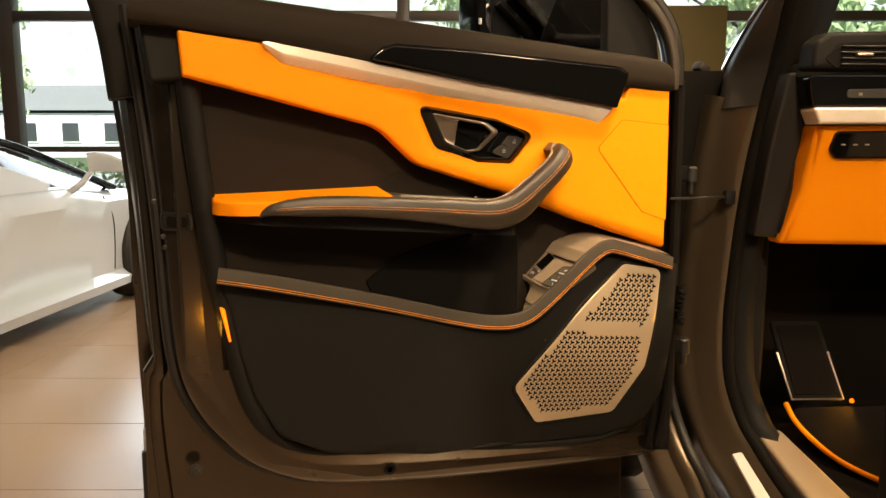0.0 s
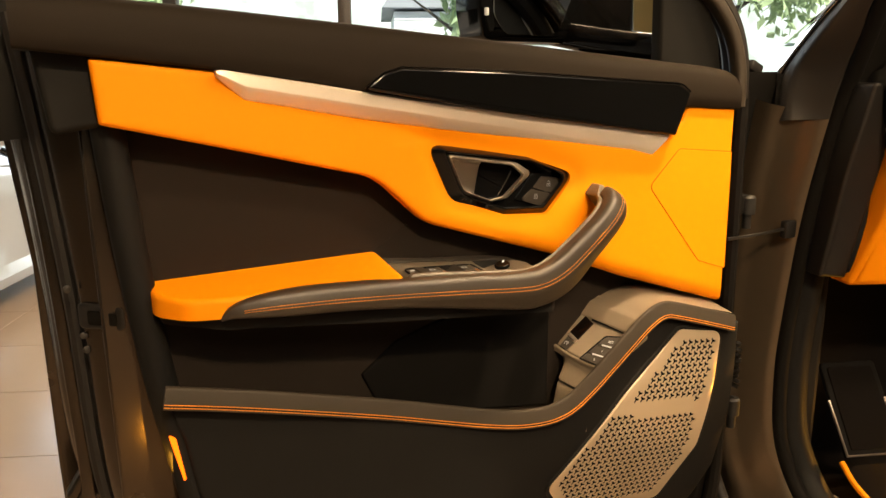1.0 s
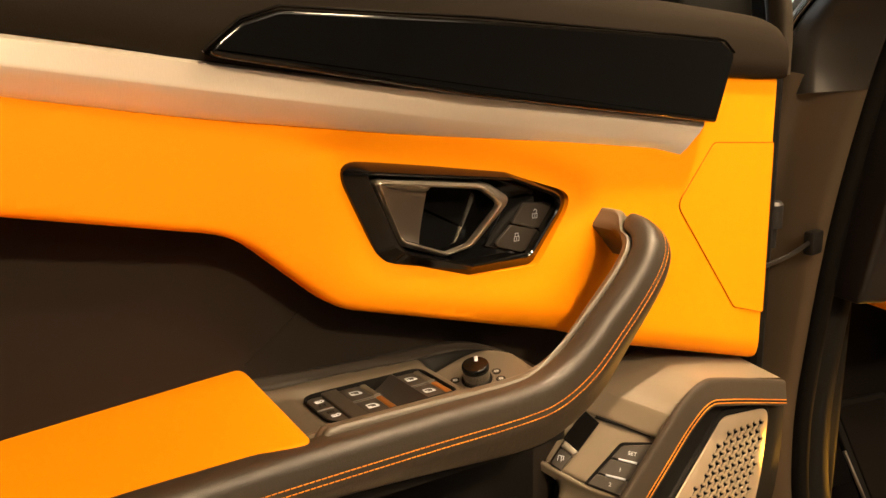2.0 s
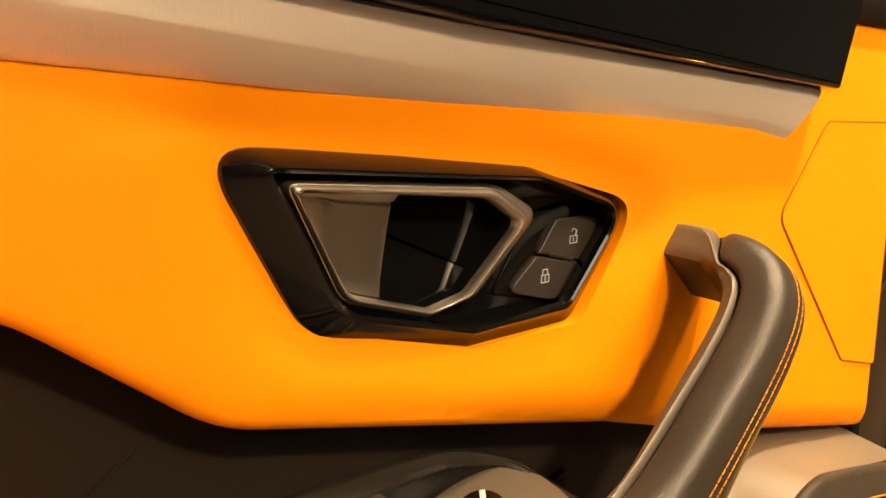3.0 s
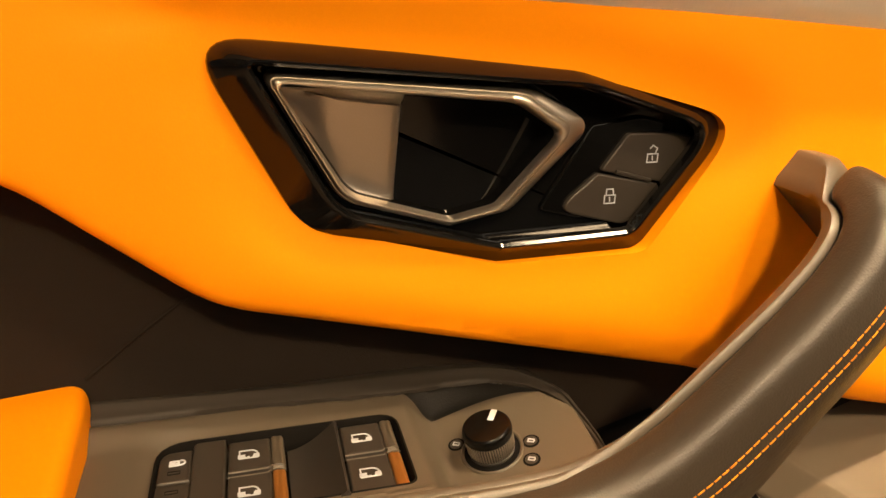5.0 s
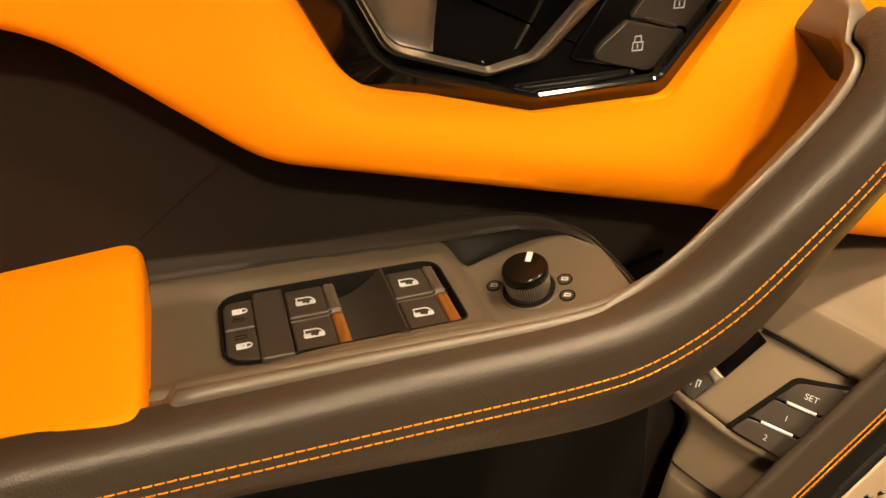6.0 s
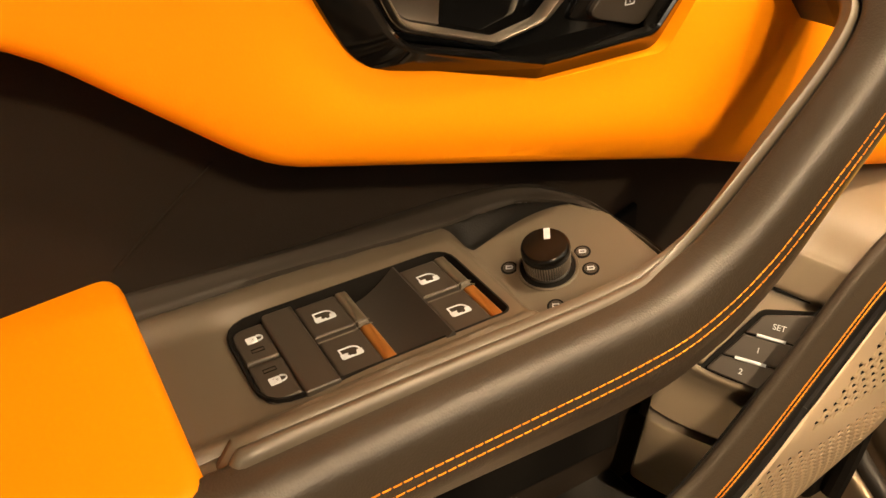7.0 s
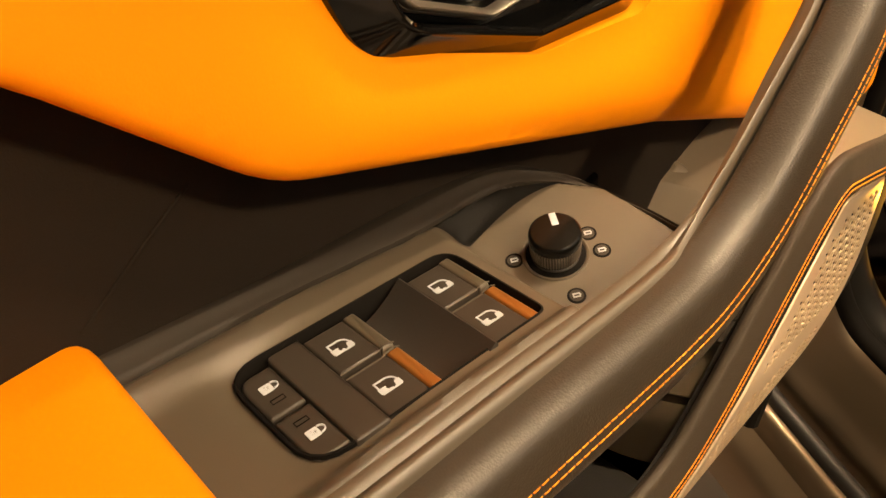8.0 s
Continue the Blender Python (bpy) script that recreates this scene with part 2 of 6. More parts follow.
def frames_along(path, side):
    """Tangent, side and up at each point, the side carried along without twist."""
    out = []
    s = Vector(side).normalized()
    for i, p in enumerate(path):
        t = (path[min(i + 1, len(path) - 1)] - path[max(i - 1, 0)]).normalized()
        s = (s - t * s.dot(t)).normalized()
        out.append((p, t, s, s.cross(t)))
    return out


def sweep(path, section, side, scale=None, closed=True, caps=True, bm=None):
    """Carries a section of (a along side, b along up) along a path."""
    bm = bm or bmesh.new()
    rows = []
    marks = frames_along(path, side)
    for i, (p, t, s, u) in enumerate(marks):
        k = scale(i / (len(marks) - 1)) if scale else (1.0, 1.0)
        shape = section(i / (len(marks) - 1)) if callable(section) else section
        rows.append([bm.verts.new(p + s * a * k[0] + u * b * k[1]) for a, b in shape])
    count = len(rows[0])
    for r1, r2 in zip(rows, rows[1:]):
        for i in range(0 if closed else 1, count):
            bm.faces.new((r1[i - 1], r1[i], r2[i], r2[i - 1]))
    if caps and closed:
        bm.faces.new(rows[0]), bm.faces.new(rows[-1])
    return bm


def oblong(w, h, r, n=4):
    return [(p.x, p.y) for p in rounded([(-w / 2, -h / 2, r), (w / 2, -h / 2, r), (w / 2, h / 2, r), (-w / 2, h / 2, r)], n)]


def circle(r, n=16):
    return [(r * math.cos(math.tau * k / n), r * math.sin(math.tau * k / n)) for k in range(n)]


def tube(path, r, side=(0, 0, 1), n=12, bm=None, scale=None):
    return sweep(path, circle(r, n), side, scale, bm=bm)


def turned(profile, centre, axis=(0, 0, 1), n=32, bm=None):
    """A turned solid: (radius, height) rows round an axis."""
    bm = bm or bmesh.new()
    q = Vector((0, 0, 1)).rotation_difference(Vector(axis))
    rows = [[bm.verts.new(Vector(centre) + q @ Vector((r * math.cos(math.tau * k / n), r * math.sin(math.tau * k / n), h))) for k in range(n)]
            for r, h in profile]
    for r1, r2 in zip(rows, rows[1:]):
        for k in range(n):
            bm.faces.new((r1[k - 1], r1[k], r2[k], r2[k - 1]))
    bm.faces.new(rows[0]), bm.faces.new(rows[-1])
    return bm


def block(size, centre, bevel=0.0, turn=None, bm=None):
    """A box with rounded edges."""
    fresh = bmesh.new()
    bmesh.ops.create_cube(fresh, size=1.0)
    for v in fresh.verts:
        v.co = Vector((v.co.x * size[0], v.co.y * size[1], v.co.z * size[2]))
    if bevel:
        bmesh.ops.bevel(fresh, geom=list(fresh.edges), offset=bevel, segments=2, affect="EDGES", profile=0.5)
    m = Matrix.Translation(centre) @ (turn or Matrix())
    bmesh.ops.transform(fresh, matrix=m, verts=fresh.verts)
    if bm is None:
        return fresh
    table = {v: bm.verts.new(v.co) for v in fresh.verts}
    for f in fresh.faces:
        bm.faces.new([table[v] for v in f.verts])
    fresh.free()
    return bm


def stitches(rows, pitch, length, radius):
    """Short threads along lines of (point, outward) pairs."""
    bm = bmesh.new()
    for line in rows:
        total, marks = 0.0, [0.0]
        for (a, _), (b, _) in zip(line, line[1:]):
            total += (b - a).length
            marks.append(total)
        for k in range(int(total / pitch)):
            pts = []
            for s, lift in ((0.0, -0.8), (0.07, 0.25), (0.5, 0.4), (0.93, 0.25), (1.0, -0.8)):
                d = k * pitch + s * length
                i = max(0, min(len(line) - 2, int(np.searchsorted(marks, d)) - 1))
                f = (d - marks[i]) / max(1e-9, marks[i + 1] - marks[i])
                pts.append(line[i][0].lerp(line[i + 1][0], f) + line[i][1] * radius * lift)
            sweep(pts, [(a * 0.7, b) for a, b in circle(radius, 6)], tuple(line[i][1]), bm=bm)
    return bm


def carved(bm, cutter, name, angle=35):
    """The solid less the cutter, as a mesh."""
    a, b = new(name, mesh_from(bm, name, angle)), new(name, mesh_from(cutter, name))
    mod = a.modifiers.new("cut", "BOOLEAN")
    mod.operation, mod.object, mod.solver = "DIFFERENCE", b, "EXACT"
    me = bpy.data.meshes.new_from_object(a.evaluated_get(bpy.context.evaluated_depsgraph_get()))
    bpy.data.objects.remove(a)
    bpy.data.objects.remove(b)
    me.shade_smooth()
    me.set_sharp_from_angle(angle=radians(angle))
    me.materials.clear()
    return me


def prism(loop, low, high, where):
    bm, _ = rings([[(p.x, p.y, low) for p in loop], [(p.x, p.y, high) for p in loop]], where, cap_first=True)
    return bm

# ---- the open car door ----
car = thing("car", "dark grey car, front door open, orange and black leather trim", "car", (1.22, 1.50, 0.0), -18.0)
door = car

# outer steel shell: a folded rim that runs down the lock edge and round to the sill
RIM = curve_through([(0.000, 1.50, 1.36), (0.022, 1.50, 1.16), (0.037, 1.50, 0.97), (0.050, 1.50, 0.72), (0.082, 1.50, 0.61), (0.145, 1.50, 0.52),
                     (0.225, 1.50, 0.462), (0.34, 1.50, 0.425), (0.60, 1.50, 0.398), (0.90, 1.50, 0.381), (1.12, 1.50, 0.372)], 6)


def rim_strip(section, closed=False):
    """Carries a fold (outward from the door's middle, depth) along the rim."""
    return sweep(RIM, [(b, a) for a, b in section], (0, 1, 0), closed=closed, caps=closed)


part("inner_shell", rim_strip([(-0.080, -0.046), (-0.072, -0.043), (-0.045, -0.026), (-0.012, -0.002), (-0.003, 0.006), (0.002, 0.016)]),
     PAINT, door, "dark grey painted inner door frame")
part("rim_fold", rim_strip([(0.002, 0.016), (0.006, 0.045), (-0.004, 0.075), (-0.002, 0.10), (0.012, 0.13), (0.022, 0.150), (0.046, 0.175), (0.052, 0.200),
                            (0.050, 0.225), (0.02, 0.235)]), PAINT, door, "painted outer door fold")
part("door_seal", rim_strip([(a + 0.012, b + 0.058) for a, b in circle(0.011, 10)], True), RUBBER, door, "black rubber door seal")
part("outer_skin", relief([(-0.055, 1.30, 0.01), (-0.026, 1.00), (-0.022, 0.66), (-0.018, 0.52), (-0.03, 0.29, 0.02), (0.3, 0.265), (1.10, 0.235), (1.10, 1.29)],
                          0.012, 0.004, where=on_door(1.745)), PAINT, door)
part("corner_plate", relief([(0.012, 0.70), (-0.014, 0.66, 0.01), (-0.018, 0.30, 0.02), (0.5, 0.270), (1.12, 0.185), (1.12, 0.35), (0.60, 0.378), (0.34, 0.402), (0.225, 0.438), (0.145, 0.494), (0.082, 0.584), (0.05, 0.70)],
                            0.02, 0.006, where=on_door(1.655)), PAINT, door, "painted lower door corner")
part("edge_ridge", sweep(curve_through([(-0.012, 1.665, 1.24), (0.004, 1.655, 1.05), (0.016, 1.645, 0.80), (0.020, 1.636, 0.672), (0.010, 1.640, 0.640), (0.008, 1.640, 0.55), (0.016, 1.632, 0.42), (0.024, 1.630, 0.32)], 5),
                        oblong(0.026, 0.026, 0.010), (0, 1, 0)), PAINT, door, "pressed ridge along the lock edge", angle=70)
part("edge_guard", block((0.014, 0.02, 0.046), (-0.014, 1.70, 0.497), 0.003), ICON, door, "pale plastic edge guard")
part("edge_rubber", block((0.016, 0.02, 0.16), (-0.018, 1.70, 0.392), 0.004), RUBBER, door, "black rubber edge strip")
part("core_panel", relief([(0.05, 1.30), (0.06, 0.70, 0.05), (0.2, 0.50, 0.05), (0.4, 0.44), (1.08, 0.40), (1.08, 1.28)], 0.03, 0.004, where=on_door(1.50)),
     PAINT, door, "dark painted door core")

BORDER = curve_through([(0.082, 1.440, 1.235), (0.097, 1.436, 1.06), (0.117, 1.430, 0.90), (0.131, 1.426, 0.82), (0.146, 1.424, 0.74), (0.170, 1.424, 0.645), (0.215, 1.426, 0.572), (0.29, 1.43, 0.530), (0.40, 1.431, 0.512), (0.55, 1.432, 0.494), (0.72, 1.434, 0.470), (0.92, 1.440, 0.457), (1.03, 1.440, 0.480)], 6)
part("panel_border", tube([p + Vector((0, 0.012 * ease(0.25, 0.45, p.x), 0.004 * ease(0.25, 0.45, p.x))) for p in BORDER], 0.020, (0, 1, 0), 12, scale=lambda s: (1 - 0.55 * ease(0.42, 0.60, s), 1 - 0.55 * ease(0.42, 0.60, s))), VINYL, door, "rounded dark panel border")
# upper lock-side cap and window frame
part("lock_side_cap", relief([(-0.005, 1.42, 0.01), (0.062, 1.42, 0.01), (0.079, 1.222, 0.012), (0.022, 1.214, 0.012)], 0.072, 0.007, 4, where=on_door(1.49)),
     VINYL, door, "dark plastic corner cap")
POST = curve_through([(-0.012, 1.66, 1.20), (-0.03, 1.66, 1.34), (-0.075, 1.65, 1.50), (-0.17, 1.63, 1.75)], 6)
part("window_post", sweep(POST, oblong(0.12, 0.075, 0.02), (0, 1, 0)), VINYL, door, "dark window frame post")
part("post_seal", sweep([p + Vector((0.05, -0.05, 0)) for p in POST], circle(0.014, 10), (0, 1, 0)), RUBBER, door)

# lock striker opening and lamps in the lock edge
latch = part("door_latch", relief([(0.030, 0.992, 0.008), (0.083, 0.990, 0.008), (0.083, 0.958, 0.008), (0.030, 0.958, 0.008)], 0.012, 0.004,
                                  where=lambda u, v, w: Vector((u, 1.512 - (u - 0.03) * 0.75 - w * 0.8, v))), RUBBER, door, "black door latch housing")
part("latch_slot", relief([(0.040, 0.984, 0.004), (0.074, 0.983, 0.004), (0.074, 0.966, 0.004), (0.040, 0.966, 0.004)], 0.010, 0.001,
                          where=lambda u, v, w: Vector((u, 1.506 - (u - 0.03) * 0.75 - w, v))), BLACK, latch)
for x, z in ((0.020, 1.010), (0.034, 0.945), (0.036, 0.925)):
    part("shell_screw", turned([(0.005, 0), (0.005, 0.003), (0.003, 0.004)], (x, 1.515, z), (0, -1, 0), 10), DARK, door)
part("shell_plug", turned([(0.013, 0), (0.013, 0.003), (0.011, 0.005), (0.007, 0.004), (0.006, 0.002)], (0.448, 1.472, 0.452), (0, -1, 0), 20), RUBBER, door)
part("shell_bolt", turned([(0.014, 0), (0.013, 0.003), (0.009, 0.004), (0.008, 0.009), (0.004, 0.010)], (0.075, 1.60, 0.455), (0, -1, 0), 20), DARK, door)
part("courtesy_lamp", relief([(0.1185, 0.830, 0.004), (0.1275, 0.824, 0.004), (0.1365, 0.766, 0.002), (0.1330, 0.764, 0.002)], 0.006, 0.001, where=on_door(1.4085)),
     AMBER, door, "lit amber marker lamp")


# ---- trim panels ----
def insert_depth(u, v):
    return -0.012 * max(0.0, min(1.0, (0.12 - u) / 0.06)) ** 2


part("upper_insert", relief([(0.082, 1.27), (0.100, 1.02, 0.02), (0.118, 0.86), (0.125, 0.70), (1.045, 0.68), (1.045, 1.20)], 0.02, 0.006, cell=0.05,
                            where=on_door(1.468), shape=insert_depth), SUEDE, door, "dark suede door insert")


# the orange leather panel, sunk round the release handle
BEZEL = [(0.4895, 1.1862, 0.014), (0.650, 1.1630, 0.04), (0.7405, 1.1325, 0.020), (0.6855, 1.0702, 0.016), (0.6110, 1.0742, 0.012), (0.5262, 1.1028, 0.034)]


def inside(loop, x, y):
    hit = False
    for i, b in enumerate(loop):
        a = loop[i - 1]
        if (a.y > y) != (b.y > y) and x < (b.x - a.x) * (y - a.y) / (b.y - a.y) + a.x:
            hit = not hit
    return hit


def gap(loop, x, y):
    best = 9.0
    q = Vector((x, y))
    for i, b in enumerate(loop):
        a = loop[i - 1]
        d = b - a
        t = max(0, min(1, (q - a).dot(d) / max(1e-12, d.length_squared)))
        best = min(best, (a + d * t - q).length)
    return best


HOLLOW = rounded(BEZEL, 9)


PANEL_LOW = ((0.30, 0.412, 0.486, 0.714, 0.825, 1.0485), (1.160, 1.143, 1.074, 1.003, 0.960, 0.888))  # the panel's lower edge


def orange_depth(u, v):
    d = gap(HOLLOW, u, v)
    bow = -0.012 * math.exp(-((u - 0.46) / 0.20) ** 2)
    rise = (-0.0075 * math.exp(-(d / 0.016) ** 2) if not inside(HOLLOW, u, v) else -0.0075) * (0.5 + 0.5 * ease(1.075, 1.13, v))
    wing = -0.0045 * math.exp(-((v - 1.1945 + (u - 0.497) * 0.06) / 0.006) ** 2) * ease(0.43, 0.49, u) * (1 - ease(0.495, 0.53, u))
    below = v - float(np.interp(u, PANEL_LOW[0], PANEL_LOW[1]))
    under = -0.0080 * (1 - below / 0.022) ** 2 * ease(0.38, 0.66, u) if below < 0.022 else 0.0
    return bow + rise + wing + under


orange = relief([(0.068, 1.300, 0.004), (0.215, 1.285), (0.935, 1.205), (0.946, 1.229, 0.003), (1.046, 1.2225, 0.004), (1.0485, 0.888, 0.006),
                 (0.825, 0.960), (0.714, 1.003), (0.486, 1.074, 0.08), (0.412, 1.143, 0.09), (0.214, 1.192), (0.073, 1.2255, 0.004)],
                0.035, 0.006, 4, cell=0.008, where=on_door(1.430), shape=orange_depth)
part("orange_panel", carved(orange, prism(inset(HOLLOW, 0.003), -0.02, 0.06, on_door(1.430)), "orange_panel", 50), ORANGE, door, "smooth orange leather door panel")
part("front_flap", relief([(0.930, 1.161, 0.012), (1.044, 1.151, 0.003), (1.046, 0.950, 0.003), (0.985, 0.970, 0.012), (0.873, 1.103, 0.012)], 0.0010, 0.0004,
                          where=on_door(1.3954)), ORANGE, door, "orange leather corner flap", angle=60)
FLAP = [Vector((p.x, 1.3948, p.y)) for p in rounded([(0.930, 1.161, 0.012), (1.044, 1.151, 0.003), (1.046, 0.950, 0.003), (0.985, 0.970, 0.012), (0.873, 1.103, 0.012)])]
# Darker orange tube along the seam: the groove's shadow put in as colour.
part("flap_seam", tube(FLAP + FLAP[:1], 0.0007, (0, 1, 0), 6), SEAM_SHADE, door)
# window sill along the belt line
SILL_X = (-0.006, 0.21, 0.34, 0.40, 0.60, 0.80, 0.93, 1.00, 1.035, 1.052)
SILL_LOW = list(zip(SILL_X, (1.310, 1.286, 1.268, 1.255, 1.232, 1.214, 1.226, 1.2228, 1.2216, 1.2210)))
SILL_TOP = list(zip(SILL_X, (1.3745, 1.359, 1.3485, 1.3435, 1.326, 1.308, 1.2965, 1.2900, 1.2835, 1.2740)))


def sill():
    bm = bmesh.new()
    low, top = curve_through([(x, 0, z) for x, z in SILL_LOW], 5), curve_through([(x, 0, z) for x, z in SILL_TOP], 5)
    rows = []
    for a, b in zip(low, top):
        h = b.z - a.z
        rows.append([bm.verts.new((a.x, y, a.z + h * f)) for y, f in
                     ((1.41, 0.0), (1.3935, 0.0), (1.3895, 0.05), (1.3885, 0.3), (1.3895, 0.55), (1.3925, 0.76), (1.398, 0.90), (1.4065, 0.975), (1.418, 1.0), (1.47, 1.0), (1.47, 0.0))])
    for r1, r2 in zip(rows, rows[1:]):
        for i in range(len(r1)):
            bm.faces.new((r1[i - 1], r1[i], r2[i], r2[i - 1]))
    bm.faces.new(rows[0]), bm.faces.new(rows[-1])
    return bm


part("window_sill", sill(), SILL_LEATHER, door, "dark leather window sill", angle=60)
part("belt_rubber", sweep(curve_through([(x, 1.478, z - 0.012) for x, z in SILL_TOP], 4), oblong(0.02, 0.018, 0.005), (0, 1, 0)), RUBBER, door,
     "black window channel rubber")
part("sail_panel", relief([(0.905, 1.295), (0.900, 1.55, 0.01), (0.93, 1.50, 0.02), (1.0, 1.390, 0.03), (1.030, 1.335, 0.02), (1.040, 1.275, 0.01)], 0.02, 0.006,
                          where=on_door(1.445)), VINYL, door, "black mirror triangle cover")
FRONT_POST = curve_through([(1.058, 1.405, 1.225), (1.056, 1.405, 1.28), (1.042, 1.408, 1.335), (1.015, 1.412, 1.378), (0.972, 1.418, 1.420), (0.90, 1.425, 1.48)], 6)
part("front_window_post", sweep(FRONT_POST, oblong(0.026, 0.020, 0.008), (0, 1, 0)), LEATHER, door, "dark trim along the front window frame")
part("front_post_rubber", sweep([p + Vector((0.024, 0.03, 0.012)) for p in FRONT_POST], circle(0.022, 10), (0, 1, 0)), RUBBER, door)
part("front_frame", sweep([p + Vector((0.052, 0.07, 0.02)) for p in FRONT_POST], oblong(0.05, 0.032, 0.010), (0, 1, 0)), PAINT, door, "dark painted front window frame")

# aluminium blade with a folded face that widens towards the hinge
def blade():
    bm = bmesh.new()
    n = 70
    rows = []
    for k in range(n + 1):
        s = (k / n) ** 1.4
        x = 0.205 + (0.903 - 0.205) * s
        low = 1.2104 - 0.1455 * (x - 0.476) + 0.005 * (1 - ease(0.22, 0.42, x))
        top = 1.2859 - 0.1461 * (x - 0.2233) - 0.0025 * math.sin(math.pi * s)
        tip = 0.14 + 0.86 * min(1.0, s / 0.05) ** 0.75
        w = (top - low) * tip
        top -= 0.003 * (1 - min(1.0, s / 0.02)) ** 2
        slant = lambda f: x - f * 0.034 * max(0.0, (s - 0.9) / 0.1)
        fold = 0.50 + 0.24 * ease(0.36, 0.86, x)
        back = 1.3846 + min(0.0115, 0.85 * (1 - fold) * w)
        hump = ease(0.42, 0.66, x)
        profile = [(1.402, 0.0), (1.3935, 0.004), (1.3888, 0.040)]
        for f in (0.08, 0.20, 0.33, fold - 0.06, fold - 0.015, fold + 0.015, fold + (1 - fold) * 0.35, fold + (1 - fold) * 0.68, 0.970):
            crisp = 1.3872 - 0.0031 * min(1.0, f / fold) + max(0.0, f - fold) / (1 - fold) * (back - 1.3841)
            round_ = 1.3866 - 0.0010 * min(1.0, f / 0.2) + 0.0140 * f ** 2.4
            profile.append((crisp + (round_ - crisp) * hump, f))
        profile += [(profile[-1][0] + 0.0010, 0.988), (1.408, 1.0)]
        bow = 0.010 * math.exp(-((x - 0.46) / 0.20) ** 2)
        rows.append([bm.verts.new((slant(f), y + bow * f, top - f * w)) for y, f in profile])
    for r1, r2 in zip(rows, rows[1:]):
        for i in range(1, len(r1)):
            bm.faces.new((r1[i - 1], r1[i], r2[i], r2[i - 1]))
    bm.faces.new(rows[0]), bm.faces.new(rows[-1])
    return bm


part("aluminium_blade", blade(), ALU, door, "brushed aluminium trim blade", angle=30)
part("gloss_inlay", relief([(0.388, 1.262, 0.006), (0.414, 1.281, 0.02), (0.440, 1.2885, 0.02), (0.60, 1.2825), (0.905, 1.2640, 0.012), (0.932, 1.2500, 0.008),
                            (0.906, 1.184, 0.003), (0.60, 1.226)], 0.012, 0.003, where=on_door(1.3885)), GLOSS, door, "piano black trim inlay")
part("gloss_edge", tube([Vector((x, 1.3775, z)) for x, z in ((0.389, 1.264), (0.414, 1.2825), (0.440, 1.290), (0.60, 1.284), (0.90, 1.2652), (0.914, 1.2622), (0.930, 1.2515))], 0.0013, (0, 1, 0), 6),
     GLOSS, door)

# ---- release handle with lock buttons ----
INNER = [(0.5085, 1.1770, 0.004), (0.655, 1.1555, 0.05), (0.7205, 1.1300, 0.014), (0.679, 1.0825, 0.010), (0.612, 1.0850, 0.012), (0.540, 1.1095, 0.030)]
outer, inner = rounded(BEZEL, 9), rounded(INNER, 9)


def at_depth(loop, y, tilt=0.0):
    return [(p.x, y + tilt * (1.169 - p.y), p.y) for p in loop]


def between(a, b, f):
    return [p.lerp(q, f) for p, q in zip(a, b)]


bezel, _ = rings([at_depth(inset(outer, -0.001), 1.425), at_depth(outer, 1.4130), at_depth(inset(outer, 0.0005), 1.4112), at_depth(between(outer, inner, 0.55), 1.4048, 0.03), at_depth(between(outer, inner, 0.90), 1.4006, 0.05),
                  at_depth(inner, 1.3997, 0.05), at_depth(inset(inner, 0.0008), 1.3996, 0.05), at_depth(inset(inner, 0.0020), 1.4006, 0.05), at_depth(inset(inner, 0.0026), 1.4040, 0.05),
                  at_depth(between(inset(inner, 0.003), inset(outer, 0.009), 0.4), 1.4120, 0.03), at_depth(inset(outer, 0.009), 1.4200), at_depth(inset(outer, 0.011), 1.4206)], lambda x, y, z: Vector((x, y, z)))
handle = part("release_bezel", bezel, GLOSS, door, "piano black door release surround", angle=30)

RING = [(0.5180, 1.1693, 0.003), (0.6240, 1.1535, 0.022), (0.6480, 1.1362, 0.006), (0.6165, 1.1005, 0.008), (0.5915, 1.0965, 0.010), (0.5440, 1.1150, 0.020)]
CUP = [(0.5212, 1.1660, 0.003), (0.6215, 1.1495, 0.020), (0.6418, 1.1345, 0.005), (0.6130, 1.1032, 0.007), (0.5915, 1.0997, 0.008), (0.5468, 1.1172, 0.018)]
ro, ri = rounded(RING, 9), rounded(CUP, 9)


def ring_rise(p):
    """The ring stands further out towards its front corner."""
    return 0.0030 * ease(0.60, 0.648, p.x)


def ring_loop(loop, y, tilt=0.16):
    return [(p.x, y + tilt * (1.169 - p.y) - ring_rise(p), p.y) for p in loop]


flank = [p + Vector((0.010 * ease(0.60, 0.645, p.x), 0.0)) for p in inset(ro, -0.0016)]
ring, _ = rings([at_depth(flank, 1.4205), ring_loop(between(ro, flank, 0.75), 1.4060, 0.12), ring_loop(between(ro, flank, 0.16), 1.4016), ring_loop(ro, 1.4016), ring_loop(between(ro, ri, 0.18), 1.3998), ring_loop(between(ro, ri, 0.45), 1.3986), ring_loop(between(ro, ri, 0.65), 1.3986),
                 ring_loop(between(ro, ri, 0.86), 1.3998), ring_loop(ri, 1.4026), ring_loop(inset(ri, 0.0004), 1.4050)], lambda x, y, z: Vector((x, y, z)), cap_last=False)
part("release_ring", ring, SATIN, handle, "satin metal release handle ring", angle=50)
cup_wall, _ = rings([ring_loop(inset(ri, 0.0003), 1.4044), ring_loop(inset(ri, 0.0012), 1.4066), at_depth(inset(ri, 0.0022), 1.446)], lambda x, y, z: Vector((x, y, z)), cap_last=False)
part("cup_wall", cup_wall, GLOSS, handle, "black wall of the handle cup", angle=50)
